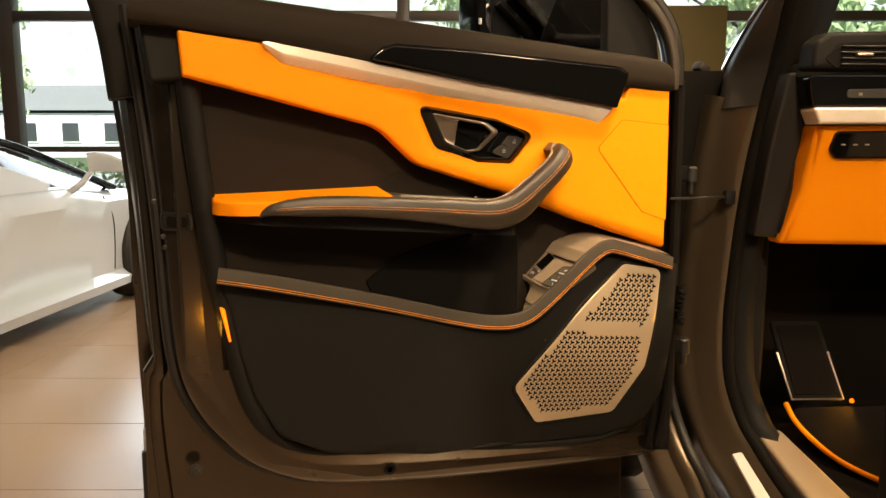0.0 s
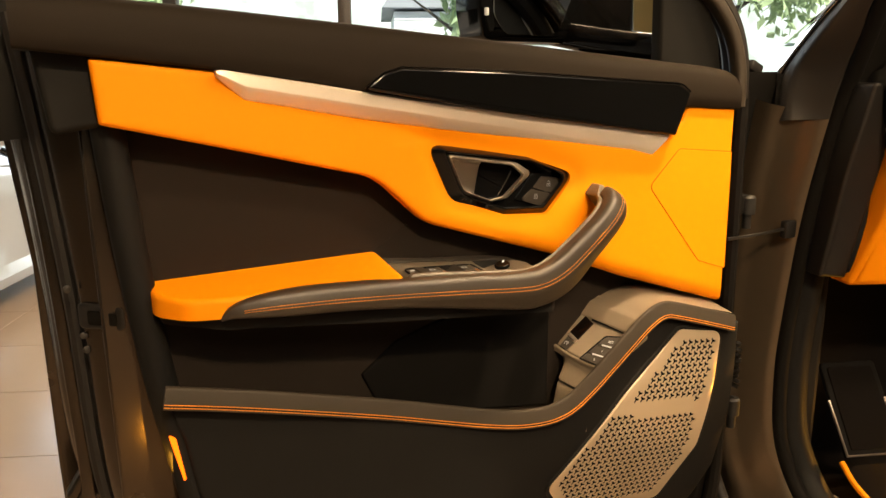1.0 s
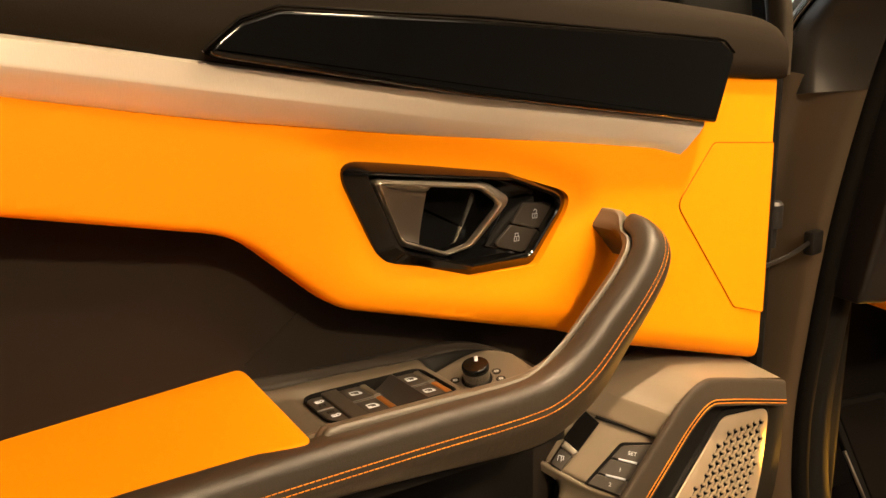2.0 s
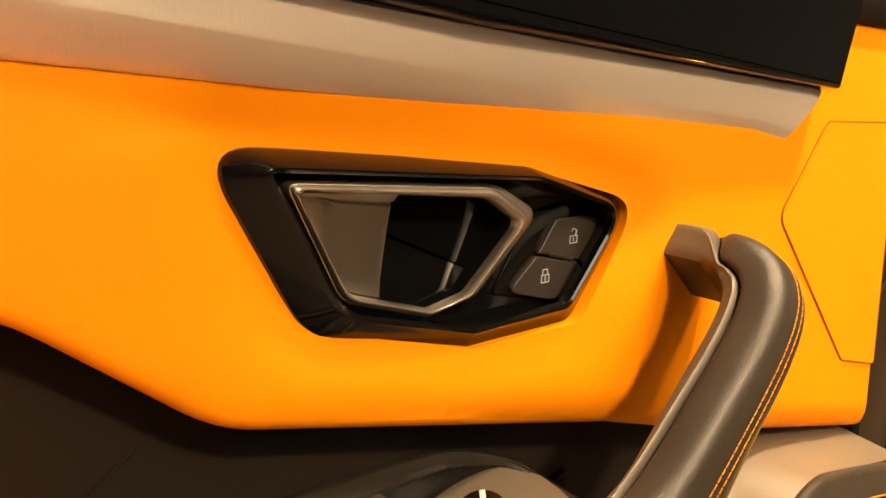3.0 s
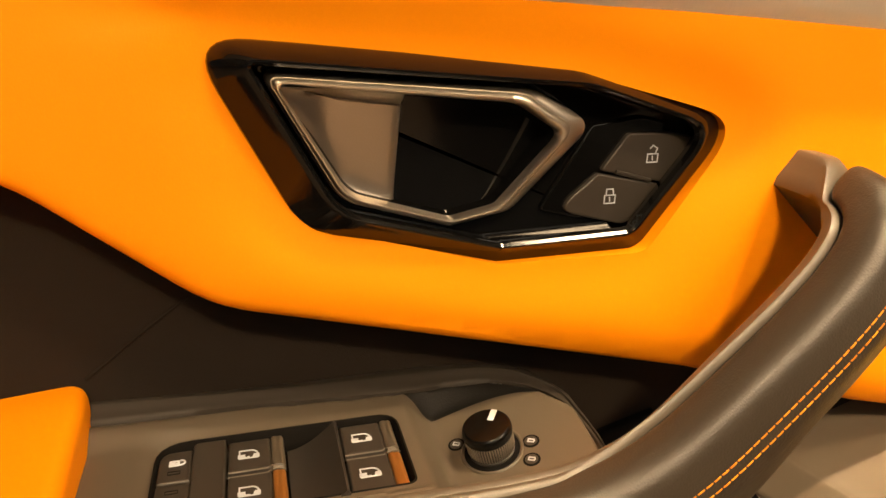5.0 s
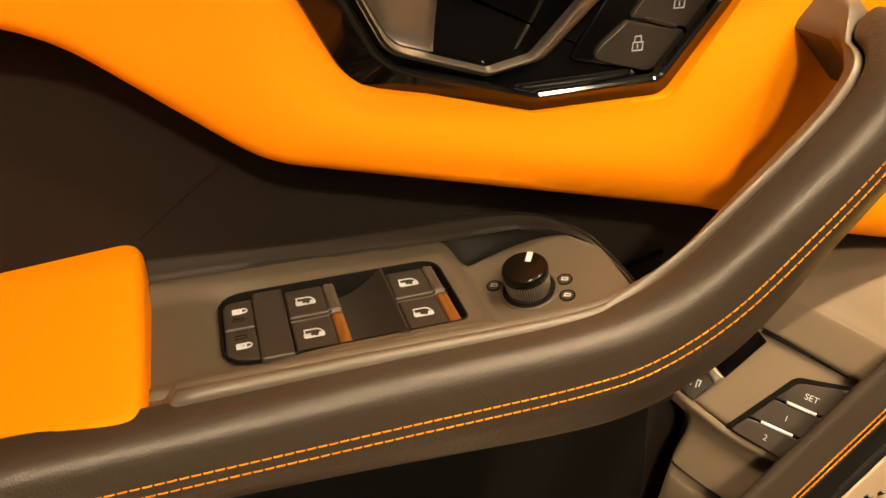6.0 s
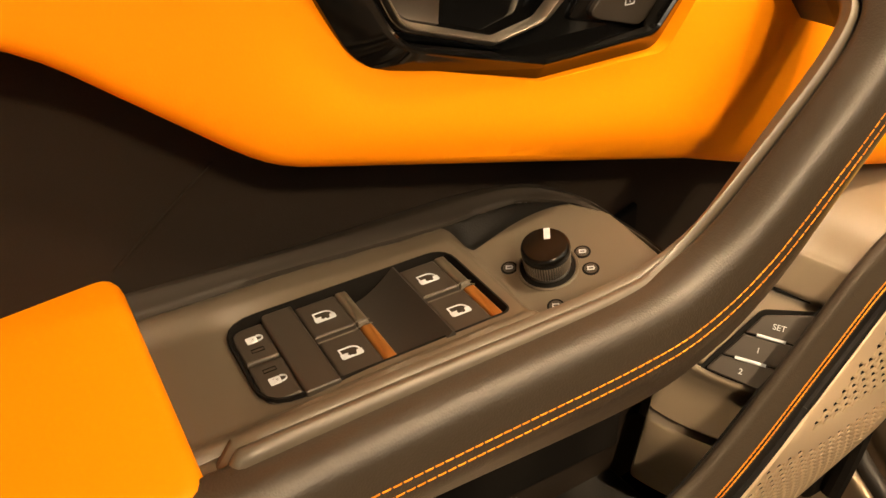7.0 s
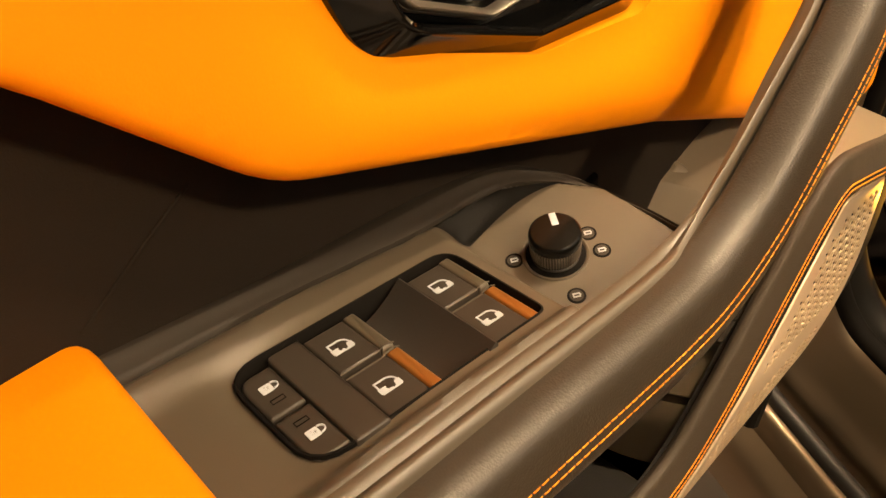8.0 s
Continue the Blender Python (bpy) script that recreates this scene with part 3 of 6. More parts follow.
part("release_cup", relief([(p.x, p.y) for p in inset(ri, -0.002)], 0.002, 0.0005, 1, where=on_door(1.448)), GLOSS, handle, "black handle cup")


def lever_plate():
    """The finger plate that fills the rear part of the cup: dished, with a slit under the ring and a rounded front edge."""
    bm = bmesh.new()
    rows = []
    n = 18
    for k in range(n + 1):
        s = k / n
        x = 0.5208 + 0.0505 * s
        top = 1.1660 - (x - 0.5208) * 0.1645
        bottom = max(1.1660 - (x - 0.5208) * 1.90, 1.1168 - (x - 0.5468) * 0.392)
        y = 1.4022 + 0.0050 * ease(0.0, 0.45, s)
        slit = ease(0.22, 0.30, s) * 0.0012
        rows.append([bm.verts.new((x - 0.006 * (1 - f) * s, y + d + 0.16 * (1.169 - (bottom + (top - bottom) * f)), bottom + (top - bottom) * f)) for d, f in
                     ((-0.0050, 0.0), (-0.0022, 0.03), (-0.0004, 0.09), (0.0006, 0.22), (0.0010, 0.50), (0.0008, 0.80), (0.0004, 0.885), (slit, 0.90), (slit - 0.0004, 0.915), (-0.0008 * ease(0.1, 0.3, s) - 0.0004, 0.93), (-0.0030, 0.97), (-0.0045, 1.0))])
    for dx, dy in ((0.0010, 0.0004), (0.0018, 0.0018), (0.0020, 0.0050), (0.0016, 0.016), (-0.003, 0.040)):
        rows.append([bm.verts.new((v.co.x + dx, v.co.y + dy, v.co.z)) for v in rows[n]])
    for r1, r2 in zip(rows, rows[1:]):
        for i in range(1, len(r1)):
            bm.faces.new((r1[i - 1], r1[i], r2[i], r2[i - 1]))
    return bm


part("release_lever", lever_plate(), LEVER, handle, "satin metal release lever", angle=50)


def cup_tongue():
    """The glossy latch tongue in the cup, its foot curved up towards the light."""
    bm = bmesh.new()
    rows = []
    for k in range(13):
        s = k / 12
        z = 1.1480 - 0.0470 * s
        lean = 0.6125 - 0.0135 * s
        y = 1.4370 - 0.012 * ease(0.70, 1.0, s) - 0.003 * math.sin(math.pi * s)
        half = 0.0085 + 0.0015 * s
        rows.append([bm.verts.new((lean + a * half, y + d, z)) for a, d in ((-1.0, 0.012), (-1.0, 0.001), (-0.88, 0.0), (0.0, -0.0012), (0.88, 0.0), (1.0, 0.001), (1.0, 0.012))])
    for r1, r2 in zip(rows, rows[1:]):
        for i in range(len(r1)):
            bm.faces.new((r1[i - 1], r1[i], r2[i], r2[i - 1]))
    bm.faces.new(rows[0]), bm.faces.new(rows[-1])
    return bm


part("cup_insert", cup_tongue(), DARK, handle, "glossy black latch tongue in the cup", angle=50)
# Chrome sliver added as the bright reflection low in the glossy cup.
part("tongue_glint", relief([(0.5925, 1.1125, 0.001), (0.6100, 1.1085, 0.001), (0.6115, 1.1010, 0.001), (0.5905, 1.1055, 0.001)], 0.0006, 0.0002, 1, where=lambda u, v, w: Vector((u, 1.4290 - w + (v - 1.105) * 0.9, v))), CHROME, handle, "added chrome sliver for the reflection in the glossy cup")
part("button_cradle", relief([(0.664, 1.1335, 0.003), (0.690, 1.1350, 0.004), (0.7235, 1.1250, 0.006), (0.6865, 1.0805, 0.008), (0.636, 1.0955, 0.003)], 0.003, 0.001,
                             where=on_door(1.4215)), GLOSS, handle)


def icon_strips(lines, width, where, bm=None):
    """Thin raised print: polylines of (u, v) drawn as strips."""
    bm = bm or bmesh.new()
    for line in lines:
        for (u1, v1), (u2, v2) in zip(line, line[1:]):
            d = Vector((u2 - u1, v2 - v1))
            if d.length < 1e-9:
                continue
            n = Vector((-d.y, d.x)).normalized() * width / 2
            e = d.normalized() * width / 2
            q = [Vector((u1, v1)) - e + n, Vector((u1, v1)) - e - n, Vector((u2, v2)) + e - n, Vector((u2, v2)) + e + n]
            low, high = [bm.verts.new(where(p.x, p.y, 0.0)) for p in q], [bm.verts.new(where(p.x, p.y, 0.0003)) for p in q]
            bm.faces.new(high), bm.faces.new(low)
            for i in range(4):
                bm.faces.new((low[i - 1], low[i], high[i], high[i - 1]))
    return bm


for outline, centre, is_open in (([(0.6672, 1.1118, 0.0015), (0.6815, 1.1282, 0.004), (0.7050, 1.1262, 0.010), (0.7226, 1.1214, 0.005), (0.7048, 1.1012, 0.001)], (0.6943, 1.1168), True),
                                 ([(0.6662, 1.1106, 0.0015), (0.7040, 1.1001, 0.001), (0.6960, 1.0915, 0.012), (0.6795, 1.0836, 0.008), (0.6446, 1.0952, 0.005)], (0.6722, 1.0992), False)):
    key = part("lock_button", relief(outline, 0.006, 0.0009, where=on_door(1.4220)), BUTTON, handle, "unlock button with padlock print" if is_open else "lock button with padlock print")
    cu, cv = centre
    lines = [[(-0.0032, -0.0040), (0.0030, -0.0044), (0.0034, 0.0000), (-0.0028, 0.0004), (-0.0032, -0.0040)], [(0, -0.001), (0.0001, -0.003)]]
    lines.append([(0.0016, 0.0), (0.0030, 0.0030), (0.0004, 0.0048), (-0.0012, 0.0034)] if is_open else [(-0.0020, 0.0004), (-0.0017, 0.0036), (0.0020, 0.0034), (0.0024, 0.0)])
    part("button_icon", icon_strips([[(cu + a * 0.9, cv + b * 0.9) for a, b in l] for l in lines], 0.0005, on_door(1.4160)), ICON, key)
part("button_ridge", relief([(0.6752, 1.1116, 0.0006), (0.6942, 1.1050, 0.0006), (0.6937, 1.1030, 0.0006), (0.6746, 1.1096, 0.0006)], 0.0014, 0.0006, 2, where=on_door(1.4164)), BUTTON, handle)

# ---- armrest ----
def on_top(z):
    """Maps the plan (x, y) and a height to the world."""
    return lambda u, v, w: Vector((u, v, z + w))


part("armrest_body", relief([(0.115, 1.465), (0.125, 1.40, 0.02), (0.19, 1.360, 0.02), (0.40, 1.345), (0.655, 1.338, 0.01), (0.675, 1.36, 0.01), (0.640, 1.415, 0.02), (0.58, 1.465)],
                            0.040, 0.010, 3, where=lambda u, v, w: Vector((u, v, 0.944 - 0.075 * (u - 0.6) + w))), VINYL, door, "dark armrest body")
part("armrest_pad", relief([(0.113, 1.464, 0.016), (0.114, 1.395, 0.05), (0.148, 1.358, 0.05), (0.190, 1.348, 0.05), (0.4195, 1.3265, 0.011), (0.4245, 1.453, 0.012)], 0.032, 0.0065, 6, cell=0.02,
                           where=on_top(0.992), shape=lambda u, v: 0.009 * (v - 1.35) / 0.1 - 0.009 * max(0.0, (0.42 - u) / 0.31)), ORANGE, door,
     "orange leather armrest pad", angle=60)


WELL = rounded([(0.4515, 1.4160, 0.014), (0.5575, 1.4160, 0.010), (0.5575, 1.3608, 0.004), (0.4515, 1.3608, 0.014)])
SKEW = 0.056  # the switches run at a slight angle to the door


def straightened(u, v):
    return u - SKEW * (v - 1.387), v + SKEW * (u - 0.5)


def skewed(z):
    return lambda u, v, w: Vector((u + SKEW * (v - 1.387), v - SKEW * (u - 0.5), z + w - 0.03 * (u - 0.5)))



RIDGE = [(0.400, 1.4370), (0.490, 1.4360), (0.563, 1.4310), (0.594, 1.4330), (0.617, 1.4310), (0.633, 1.4190), (0.6415, 1.4020), (0.6425, 1.34)]


def ridge_y(u):
    return float(np.interp(u, [p[0] for p in RIDGE], [p[1] for p in RIDGE]))


def ridge_z(u):
    return 1.0125 - 0.075 * (u - 0.49)


def bowl_floor(u, v):
    return 0.998 + 0.22 * (u - 0.616) + 0.12 * (v - 1.381)


def plate_height(u, v):
    """Rise over the plate's level plane: a lip behind the switches and a bowl round the knob."""
    p, q = straightened(u, v)
    level = 1.0085 - 0.03 * (u - 0.5)
    crest, top = ridge_y(u), ridge_z(u)
    low = bowl_floor(max(u, 0.575), v)
    flat = level + (top - level) * ease(min(1.4170, crest - 0.004), crest, v)
    bowl = low + (top - low) * ease(crest - 0.0125, crest, v)
    b = ease(0.562, 0.579, p)
    front = 0.0030 * (1 - ease(1.350, 1.3565, q)) * (1 - b)
    groove = -0.0022 * math.exp(-((q - 1.3455) / 0.0016) ** 2)
    d = gap(WELL, p, q)
    dip = -0.0026 * math.exp(-(d / 0.007) ** 2) * (1 - ease(0.452, 0.50, p)) if d < 0.03 else 0.0
    front += 0.0016 * math.exp(-((q - 1.3525) / 0.0022) ** 2) * ease(0.445, 0.465, p) * (1 - ease(0.575, 0.60, p)) + dip
    return flat * (1 - b) + bowl * b + front + groove - 1.0085 - 0.0024 * ease(crest - 0.0024, crest - 0.0006, v)


plate = relief([(0.4200, 1.4390, 0.004), (0.490, 1.4375), (0.563, 1.4325), (0.594, 1.4345), (0.617, 1.4325, 0.01), (0.6345, 1.4195, 0.01), (0.6430, 1.4020, 0.01), (0.6420, 1.3800), (0.6390, 1.3400, 0.004), (0.4150, 1.3400, 0.002)],
               0.030, 0.001, 2, cell=0.0020, where=on_top(0.9785), shape=plate_height)


def rear_rim(inner, outer):
    """A strip between two lines of places, with a faint ridge along its middle."""
    bm = bmesh.new()
    rows = []
    for a, b in zip(curve_through(inner, 6), curve_through(outer, 6)):
        up = Vector((0, 0, 1))
        line = [a - up * 0.003, a + up * 0.0004, a.lerp(b, 0.12) + up * 0.0010, a.lerp(b, 0.42) + up * 0.0006, a.lerp(b, 0.50) + up * 0.0018, a.lerp(b, 0.60) + up * 0.0014, a.lerp(b, 0.92), b - up * 0.0015,
                b + (b - a) * 0.1 - up * 0.014]
        rows.append([bm.verts.new(p) for p in line])
    for r1, r2 in zip(rows, rows[1:]):
        for i in range(1, len(r1)):
            bm.faces.new((r1[i - 1], r1[i], r2[i], r2[i - 1]))
    return bm


part("rear_rim", rear_rim([(0.405, 1.437, 1.0185), (0.455, 1.4365, 1.0151), (0.490, 1.436, 1.0125), (0.530, 1.4332, 1.0095), (0.563, 1.431, 1.0070), (0.590, 1.4325, 1.0050), (0.610, 1.4318, 1.0036), (0.6235, 1.4275, 1.0026),
                           (0.633, 1.419, 1.0018), (0.6395, 1.409, 1.0014), (0.6415, 1.398, 1.0011), (0.6415, 1.37, 1.0010), (0.638, 1.345, 1.0010)],
                          [(0.405, 1.455, 1.0260), (0.455, 1.452, 1.0195), (0.490, 1.451, 1.0155), (0.530, 1.450, 1.0130), (0.563, 1.450, 1.0112), (0.593, 1.4485, 1.0090), (0.615, 1.4455, 1.0068), (0.6320, 1.4385, 1.0046),
                           (0.642, 1.426, 1.0025), (0.6475, 1.412, 1.0010), (0.6480, 1.400, 1.0003), (0.6460, 1.37, 1.0), (0.641, 1.345, 1.0)]), RIM_PLASTIC, door, "dark rim round the switch plate", angle=60)
part("switch_plate", carved(plate, prism(WELL, 0.9950, 1.03, skewed(0.0)), "switch_plate", 50), SOFT, door, "grey soft-touch switch plate")


def hollow_shade_sheet():
    """A dark sheet laid on for the shade of the hollow's back wall, between its floor and the ridge."""
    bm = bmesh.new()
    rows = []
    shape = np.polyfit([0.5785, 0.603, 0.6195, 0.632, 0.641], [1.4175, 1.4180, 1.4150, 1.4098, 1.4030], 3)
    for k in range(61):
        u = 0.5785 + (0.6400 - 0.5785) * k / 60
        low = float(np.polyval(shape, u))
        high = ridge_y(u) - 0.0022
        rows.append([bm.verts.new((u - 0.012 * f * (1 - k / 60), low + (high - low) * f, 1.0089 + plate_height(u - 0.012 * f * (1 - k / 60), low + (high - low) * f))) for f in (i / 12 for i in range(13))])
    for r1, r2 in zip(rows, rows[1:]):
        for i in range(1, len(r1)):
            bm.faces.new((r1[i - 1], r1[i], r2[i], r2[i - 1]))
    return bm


part("hollow_shade", hollow_shade_sheet(), VINYL, door, "added dark sheet for the shade in the hollow behind the mirror knob", angle=60)
well_rim, _ = rings([[(p.x, p.y, z) for p in inset(WELL, d)] for d, z in ((-0.0010, 1.0070), (-0.0008, 1.0087), (0.0000, 1.0089), (0.0006, 1.0080), (0.0008, 0.9960))], skewed(0.0), cap_last=True)
part("switch_well", well_rim, BLACK, door, "black rim of the switch well", angle=60)

# leather grip: along the armrest, up, and back into the door
GRIP = curve_through([(0.186, 1.350, 0.9900), (0.212, 1.343, 1.0010), (0.30, 1.336, 1.0030), (0.40, 1.3335, 0.9985), (0.50, 1.3325, 0.9915), (0.588, 1.332, 0.9845), (0.628, 1.3325, 0.9862),
                      (0.666, 1.3330, 1.0010), (0.703, 1.3335, 1.0290), (0.738, 1.3345, 1.0600), (0.757, 1.3390, 1.0790), (0.7665, 1.3520, 1.0885), (0.7690, 1.3740, 1.0900), (0.7690, 1.4080, 1.0905)], 10)


def grip_scale(s):
    k = 0.06 + 0.94 * ease(-0.02, 0.15, s)
    high = 0.80 + 0.22 * ease(0.1, 0.5, s) - 0.14 * ease(0.55, 0.72, s)
    return (k, k * high)


def trim_front(s):
    """Where leather and plastic meet: the plastic comes forward and closes round the upper end."""
    return -0.0066 + 0.0236 * ease(0.868, 0.945, s)


def grip_section(s):
    s *= 0.93
    a = min(trim_front(s) - 0.0006, 0.0125)
    low = 0.55 + 0.45 * ease(0.18, 0.42, s) - 0.26 * ease(0.50, 0.64, s)
    end = 1 - 0.45 * ease(0.885, 0.935, s)
    return [(p.x, p.y) for p in rounded([(a, -0.027 * low * end, 0.003), (0.013, -0.0315 * low * end, 0.014), (0.0208, -0.001, 0.02), (0.013, 0.0275 * end, 0.013), (a, 0.0258 * end, 0.004)], 5)]


def trim_section(s):
    """The plastic strip behind the leather: two beads along the armrest, one face up the handle, closed round its upper end."""
    up = ease(0.40, 0.54, s)
    a, k = trim_front(s), 1 / grip_scale(s)[1]
    b = -0.0105 - 0.0042 * ease(0.50, 0.66, s) + 0.0065 * ease(0.82, 0.92, s)
    flat = [(b, -0.024), (a - 0.001, -0.0255), (a + 0.0004, -0.018), (a + 0.0006, 0.012), (a + 0.0004, 0.0225), (a - 0.0005, 0.0262), (a - 0.0018, 0.0272), (a + (b - a) * 0.34, 0.0268), (a + (b - a) * 0.48, 0.0263),
            (a + (b - a) * 0.66, 0.0260), (a + (b - a) * 0.84, 0.0256), (b + 0.0004, 0.0236)]
    beads = [(-0.0150, 0.004), (-0.0010, 0.004), (0.0002, 0.016), (0.0010, 0.0225), (0.0002, 0.0256), (-0.0016, 0.0274), (-0.0034, 0.0277), (-0.0055, 0.0262), (-0.0070, 0.0240),
             (-0.0092, 0.0256), (-0.0122, 0.0250), (-0.0146, 0.0205)]
    cap = ease(0.875, 0.94, s)
    dip = 0.014 * (1 - ease(0.2455, 0.2515, s))  # tucked under the pad
    out = []
    for i, ((a1, b1), (a2, b2)) in enumerate(zip(beads, flat)):
        p = (a1 + (a2 - a1) * up, (b1 - dip) * k * (1 - up) + b2 * up)
        if cap and i in (5, 6):
            p = (p[0] - 0.004 * cap, p[1])
        if cap and i == 4:
            p = (p[0], p[1] - 0.004 * cap)
        out.append(p)
    return out


grip = part("pull_handle", sweep(GRIP[:-9], grip_section, (0, -1, 0), lambda s: grip_scale(s * 0.93)), LEATHER, door, "dark grey leather pull handle with orange stitching", angle=60)


def grip_line(b, start, end, sunk=0.0):
    marks = frames_along(GRIP, (0, -1, 0))
    out = []
    for i, (p, t, s, u) in enumerate(marks):
        f = i / (len(marks) - 1)
        if start <= f <= end:
            k = grip_scale(f)
            loop = grip_section(f / 0.93)
            a = max(p1[0] + (p2[0] - p1[0]) * (b - p1[1]) / (p2[1] - p1[1]) for p1, p2 in zip(loop, loop[1:] + loop[:1]) if (p1[1] - b) * (p2[1] - b) < 0) - sunk
            out.append((p + s * a * k[0] + u * b * k[1], (s * a + u * b * 0.3).normalized()))
    return out


part("grip_stitching", stitches([grip_line(0.0080, 0.07, 0.90), grip_line(0.0034, 0.07, 0.90)], 0.0042, 0.0034, 0.00040), THREAD, grip, "orange thread double stitching")
part("grip_seam", sweep([p - n * 0.0003 for p, n in grip_line(0.0057, 0.06, 0.90)], circle(0.00030, 6), (0, 0, 1)), BLACK, grip)
part("grip_trim", sweep(GRIP[32:], lambda s: trim_section(0.2462 + 0.7538 * s), (0, -1, 0), lambda s: grip_scale(0.2462 + 0.7538 * s)), SOFT, grip, "grey plastic strip along armrest and handle", angle=50)

# window switches, child locks and mirror knob


def window_icon(cu, cv, s=1.0):
    """A car window symbol: an outline with a round corner, glass half lowered."""
    def at(points):
        return [(cu + x * s, cv + y * s) for x, y in points]
    arc = [(0.0006 + 0.0036 * math.sin(k * math.pi / 12), -0.0002 + 0.0036 * math.cos(k * math.pi / 12)) for k in range(7)]
    frame_line = [(-0.0042, 0.0034)] + arc + [(0.0042, -0.0030), (-0.0042, -0.0030), (-0.0042, 0.0034)]
    bm = icon_strips([at(frame_line)], 0.0007 * s, skewed(1.0080))
    return icon_strips([at([(-0.0036, -0.0014), (0.0036, -0.0014)])], 0.0028 * s, skewed(1.0080), bm)


def cross_icon(cu, cv, s=1.0):
    a, b = 0.0006 * s, 0.0019 * s
    loop = [(b, a), (a, a), (a, b), (-a, b), (-a, a), (-b, a), (-b, -a), (-a, -a), (-a, -b), (a, -b), (a, -a), (b, -a)]
    c, d = math.cos(0.5), math.sin(0.5)
    return relief([(cu + x * c - y * d, cv + x * d + y * c) for x, y in loop], 0.0003, 0.0001, 1, where=skewed(1.0082))


for x0 in (0.4815, 0.5310):
    for y0, y1, lit in ((1.3880, 1.4115, False), (1.3605, 1.3850, True)):
        sw = part("window_switch", relief([(x0, y1, 0.001), (x0 + 0.0182, y1, 0.001), (x0 + 0.0182, y0, 0.001), (x0, y0, 0.001)], 0.009, 0.0012, where=skewed(0.9990)), BUTTON, door,
                  "grey window switch with white print")
        part("switch_lever", relief([(x0 + 0.0184, y1 + 0.0008, 0.001), (x0 + 0.0240, y1 + 0.0008, 0.0015), (x0 + 0.0240, y0 - 0.0005, 0.0015), (x0 + 0.0184, y0 - 0.0005, 0.001)], 0.0104, 0.0020, 4,
                                    where=skewed(0.9980)), COPPER if lit else SOFT, sw, "copper finger lever" if lit else "grey finger lever")
        icon = part("switch_icon", window_icon(x0 + 0.0088, (y0 + y1) / 2, 0.92), ICON, sw)
        part("icon_mark", cross_icon(x0 + 0.0092, (y0 + y1) / 2 - 0.0006, 1.05), BUTTON, icon)
    divider = part("switch_divider", relief([(x0 - 0.001, 1.3876, 0.0005), (x0 + 0.0245, 1.3876, 0.0005), (x0 + 0.0245, 1.3854, 0.0005), (x0 - 0.001, 1.3854, 0.0005)], 0.0070, 0.0008, 2, where=skewed(0.9985)),
                   GLOSS, door)
    for y in (1.3881, 1.3849):
        part("divider_line", tube([skewed(0)(x0 + a, y, b) for a, b in ((0.0, 1.0076), (0.0165, 1.0076), (0.0182, 1.0086), (0.0215, 1.0092), (0.0240, 1.0080))], 0.0003, (0, 1, 0), 6), SOFT, divider)
    if x0 < 0.5:
        part("switch_filler", relief([(x0 - 0.0148, 1.4130, 0.003), (x0 - 0.0008, 1.4130, 0.001), (x0 - 0.0008, 1.3592, 0.001), (x0 - 0.0148, 1.3592, 0.001)], 0.0110, 0.0012, 3, where=skewed(0.9985)), BUTTON, door,
             "flat grey bridge between the switches", angle=20)
    else:
        fin = bmesh.new()
        slope = [(x0 - 0.0245 + 0.0215 * k / 10, 0.9985 + 0.0118 * (k / 10) ** 1.7) for k in range(11)]
        pts = [(x0 - 0.0245, 0.9965)] + slope + [(x0 - 0.0022, 1.0110), (x0 - 0.0013, 1.0106), (x0 - 0.0008, 1.0094), (x0 - 0.0008, 0.9965)]
        rings([[(a, y, b) for a, b in pts] for y in (1.3590, 1.4125)], lambda u, v, w: skewed(0.0)(u, v, w), cap_first=True, bm=fin)
        part("switch_fin", fin, DARK, door, "dark sloping fin before the front switches")
for y0, y1 in ((1.3870, 1.4100), (1.3620, 1.3855)):
    key = part("child_lock_button", relief([(0.4526, y1, 0.010 if y1 > 1.39 else 0.001), (0.4664, y1, 0.001), (0.4664, y0, 0.001), (0.4526, y0, 0.010 if y1 < 1.39 else 0.001)], 0.009, 0.0012,
                                           where=skewed(0.9992)), BUTTON, door, "small rear lock button with white print")
    yc = (y0 + y1) / 2 + (0.002 if y1 > 1.39 else -0.001)
    ring = [(0.4616 + 0.0022 * math.sin(math.pi * k / 6), yc + 0.0017 * math.cos(math.pi * k / 6)) for k in range(7)]
    icon = part("button_icon", relief([(0.4570, yc - 0.0021, 0.0006), (0.4615, yc - 0.0021, 0.0006), (0.4615, yc + 0.0021, 0.0006), (0.4570, yc + 0.0021, 0.0006)], 0.0003, 0.0001, 1, where=skewed(1.0082)), ICON, key)
    part("icon_mark", cross_icon(0.4594, yc, 0.7), BUTTON, icon)
    part("icon_loop", sweep([skewed(1.0084)(a, b, 0.0) for a, b in ring], oblong(0.0009, 0.0004, 0.0001), (0, 0, 1)), ICON, icon)
    yd = yc - 0.0068 if y1 > 1.39 else yc + 0.0072
    part("button_lamp", icon_strips([[(0.4570, yd - 0.0012), (0.4620, yd - 0.0012), (0.4620, yd + 0.0008), (0.4570, yd + 0.0008), (0.4570, yd - 0.0012)]], 0.0002, skewed(1.0082)), BLACK, key)

KNOB = Vector((0.5985, 1.3848, bowl_floor(0.5985, 1.3848)))
KNOB_AXIS = Vector((-0.22, -0.12, 1.0)).normalized()
KNOB_ACROSS = Vector((0.62, 0.785, 0.0)).cross(KNOB_AXIS).normalized()
KNOB_UP = KNOB_AXIS.cross(KNOB_ACROSS)


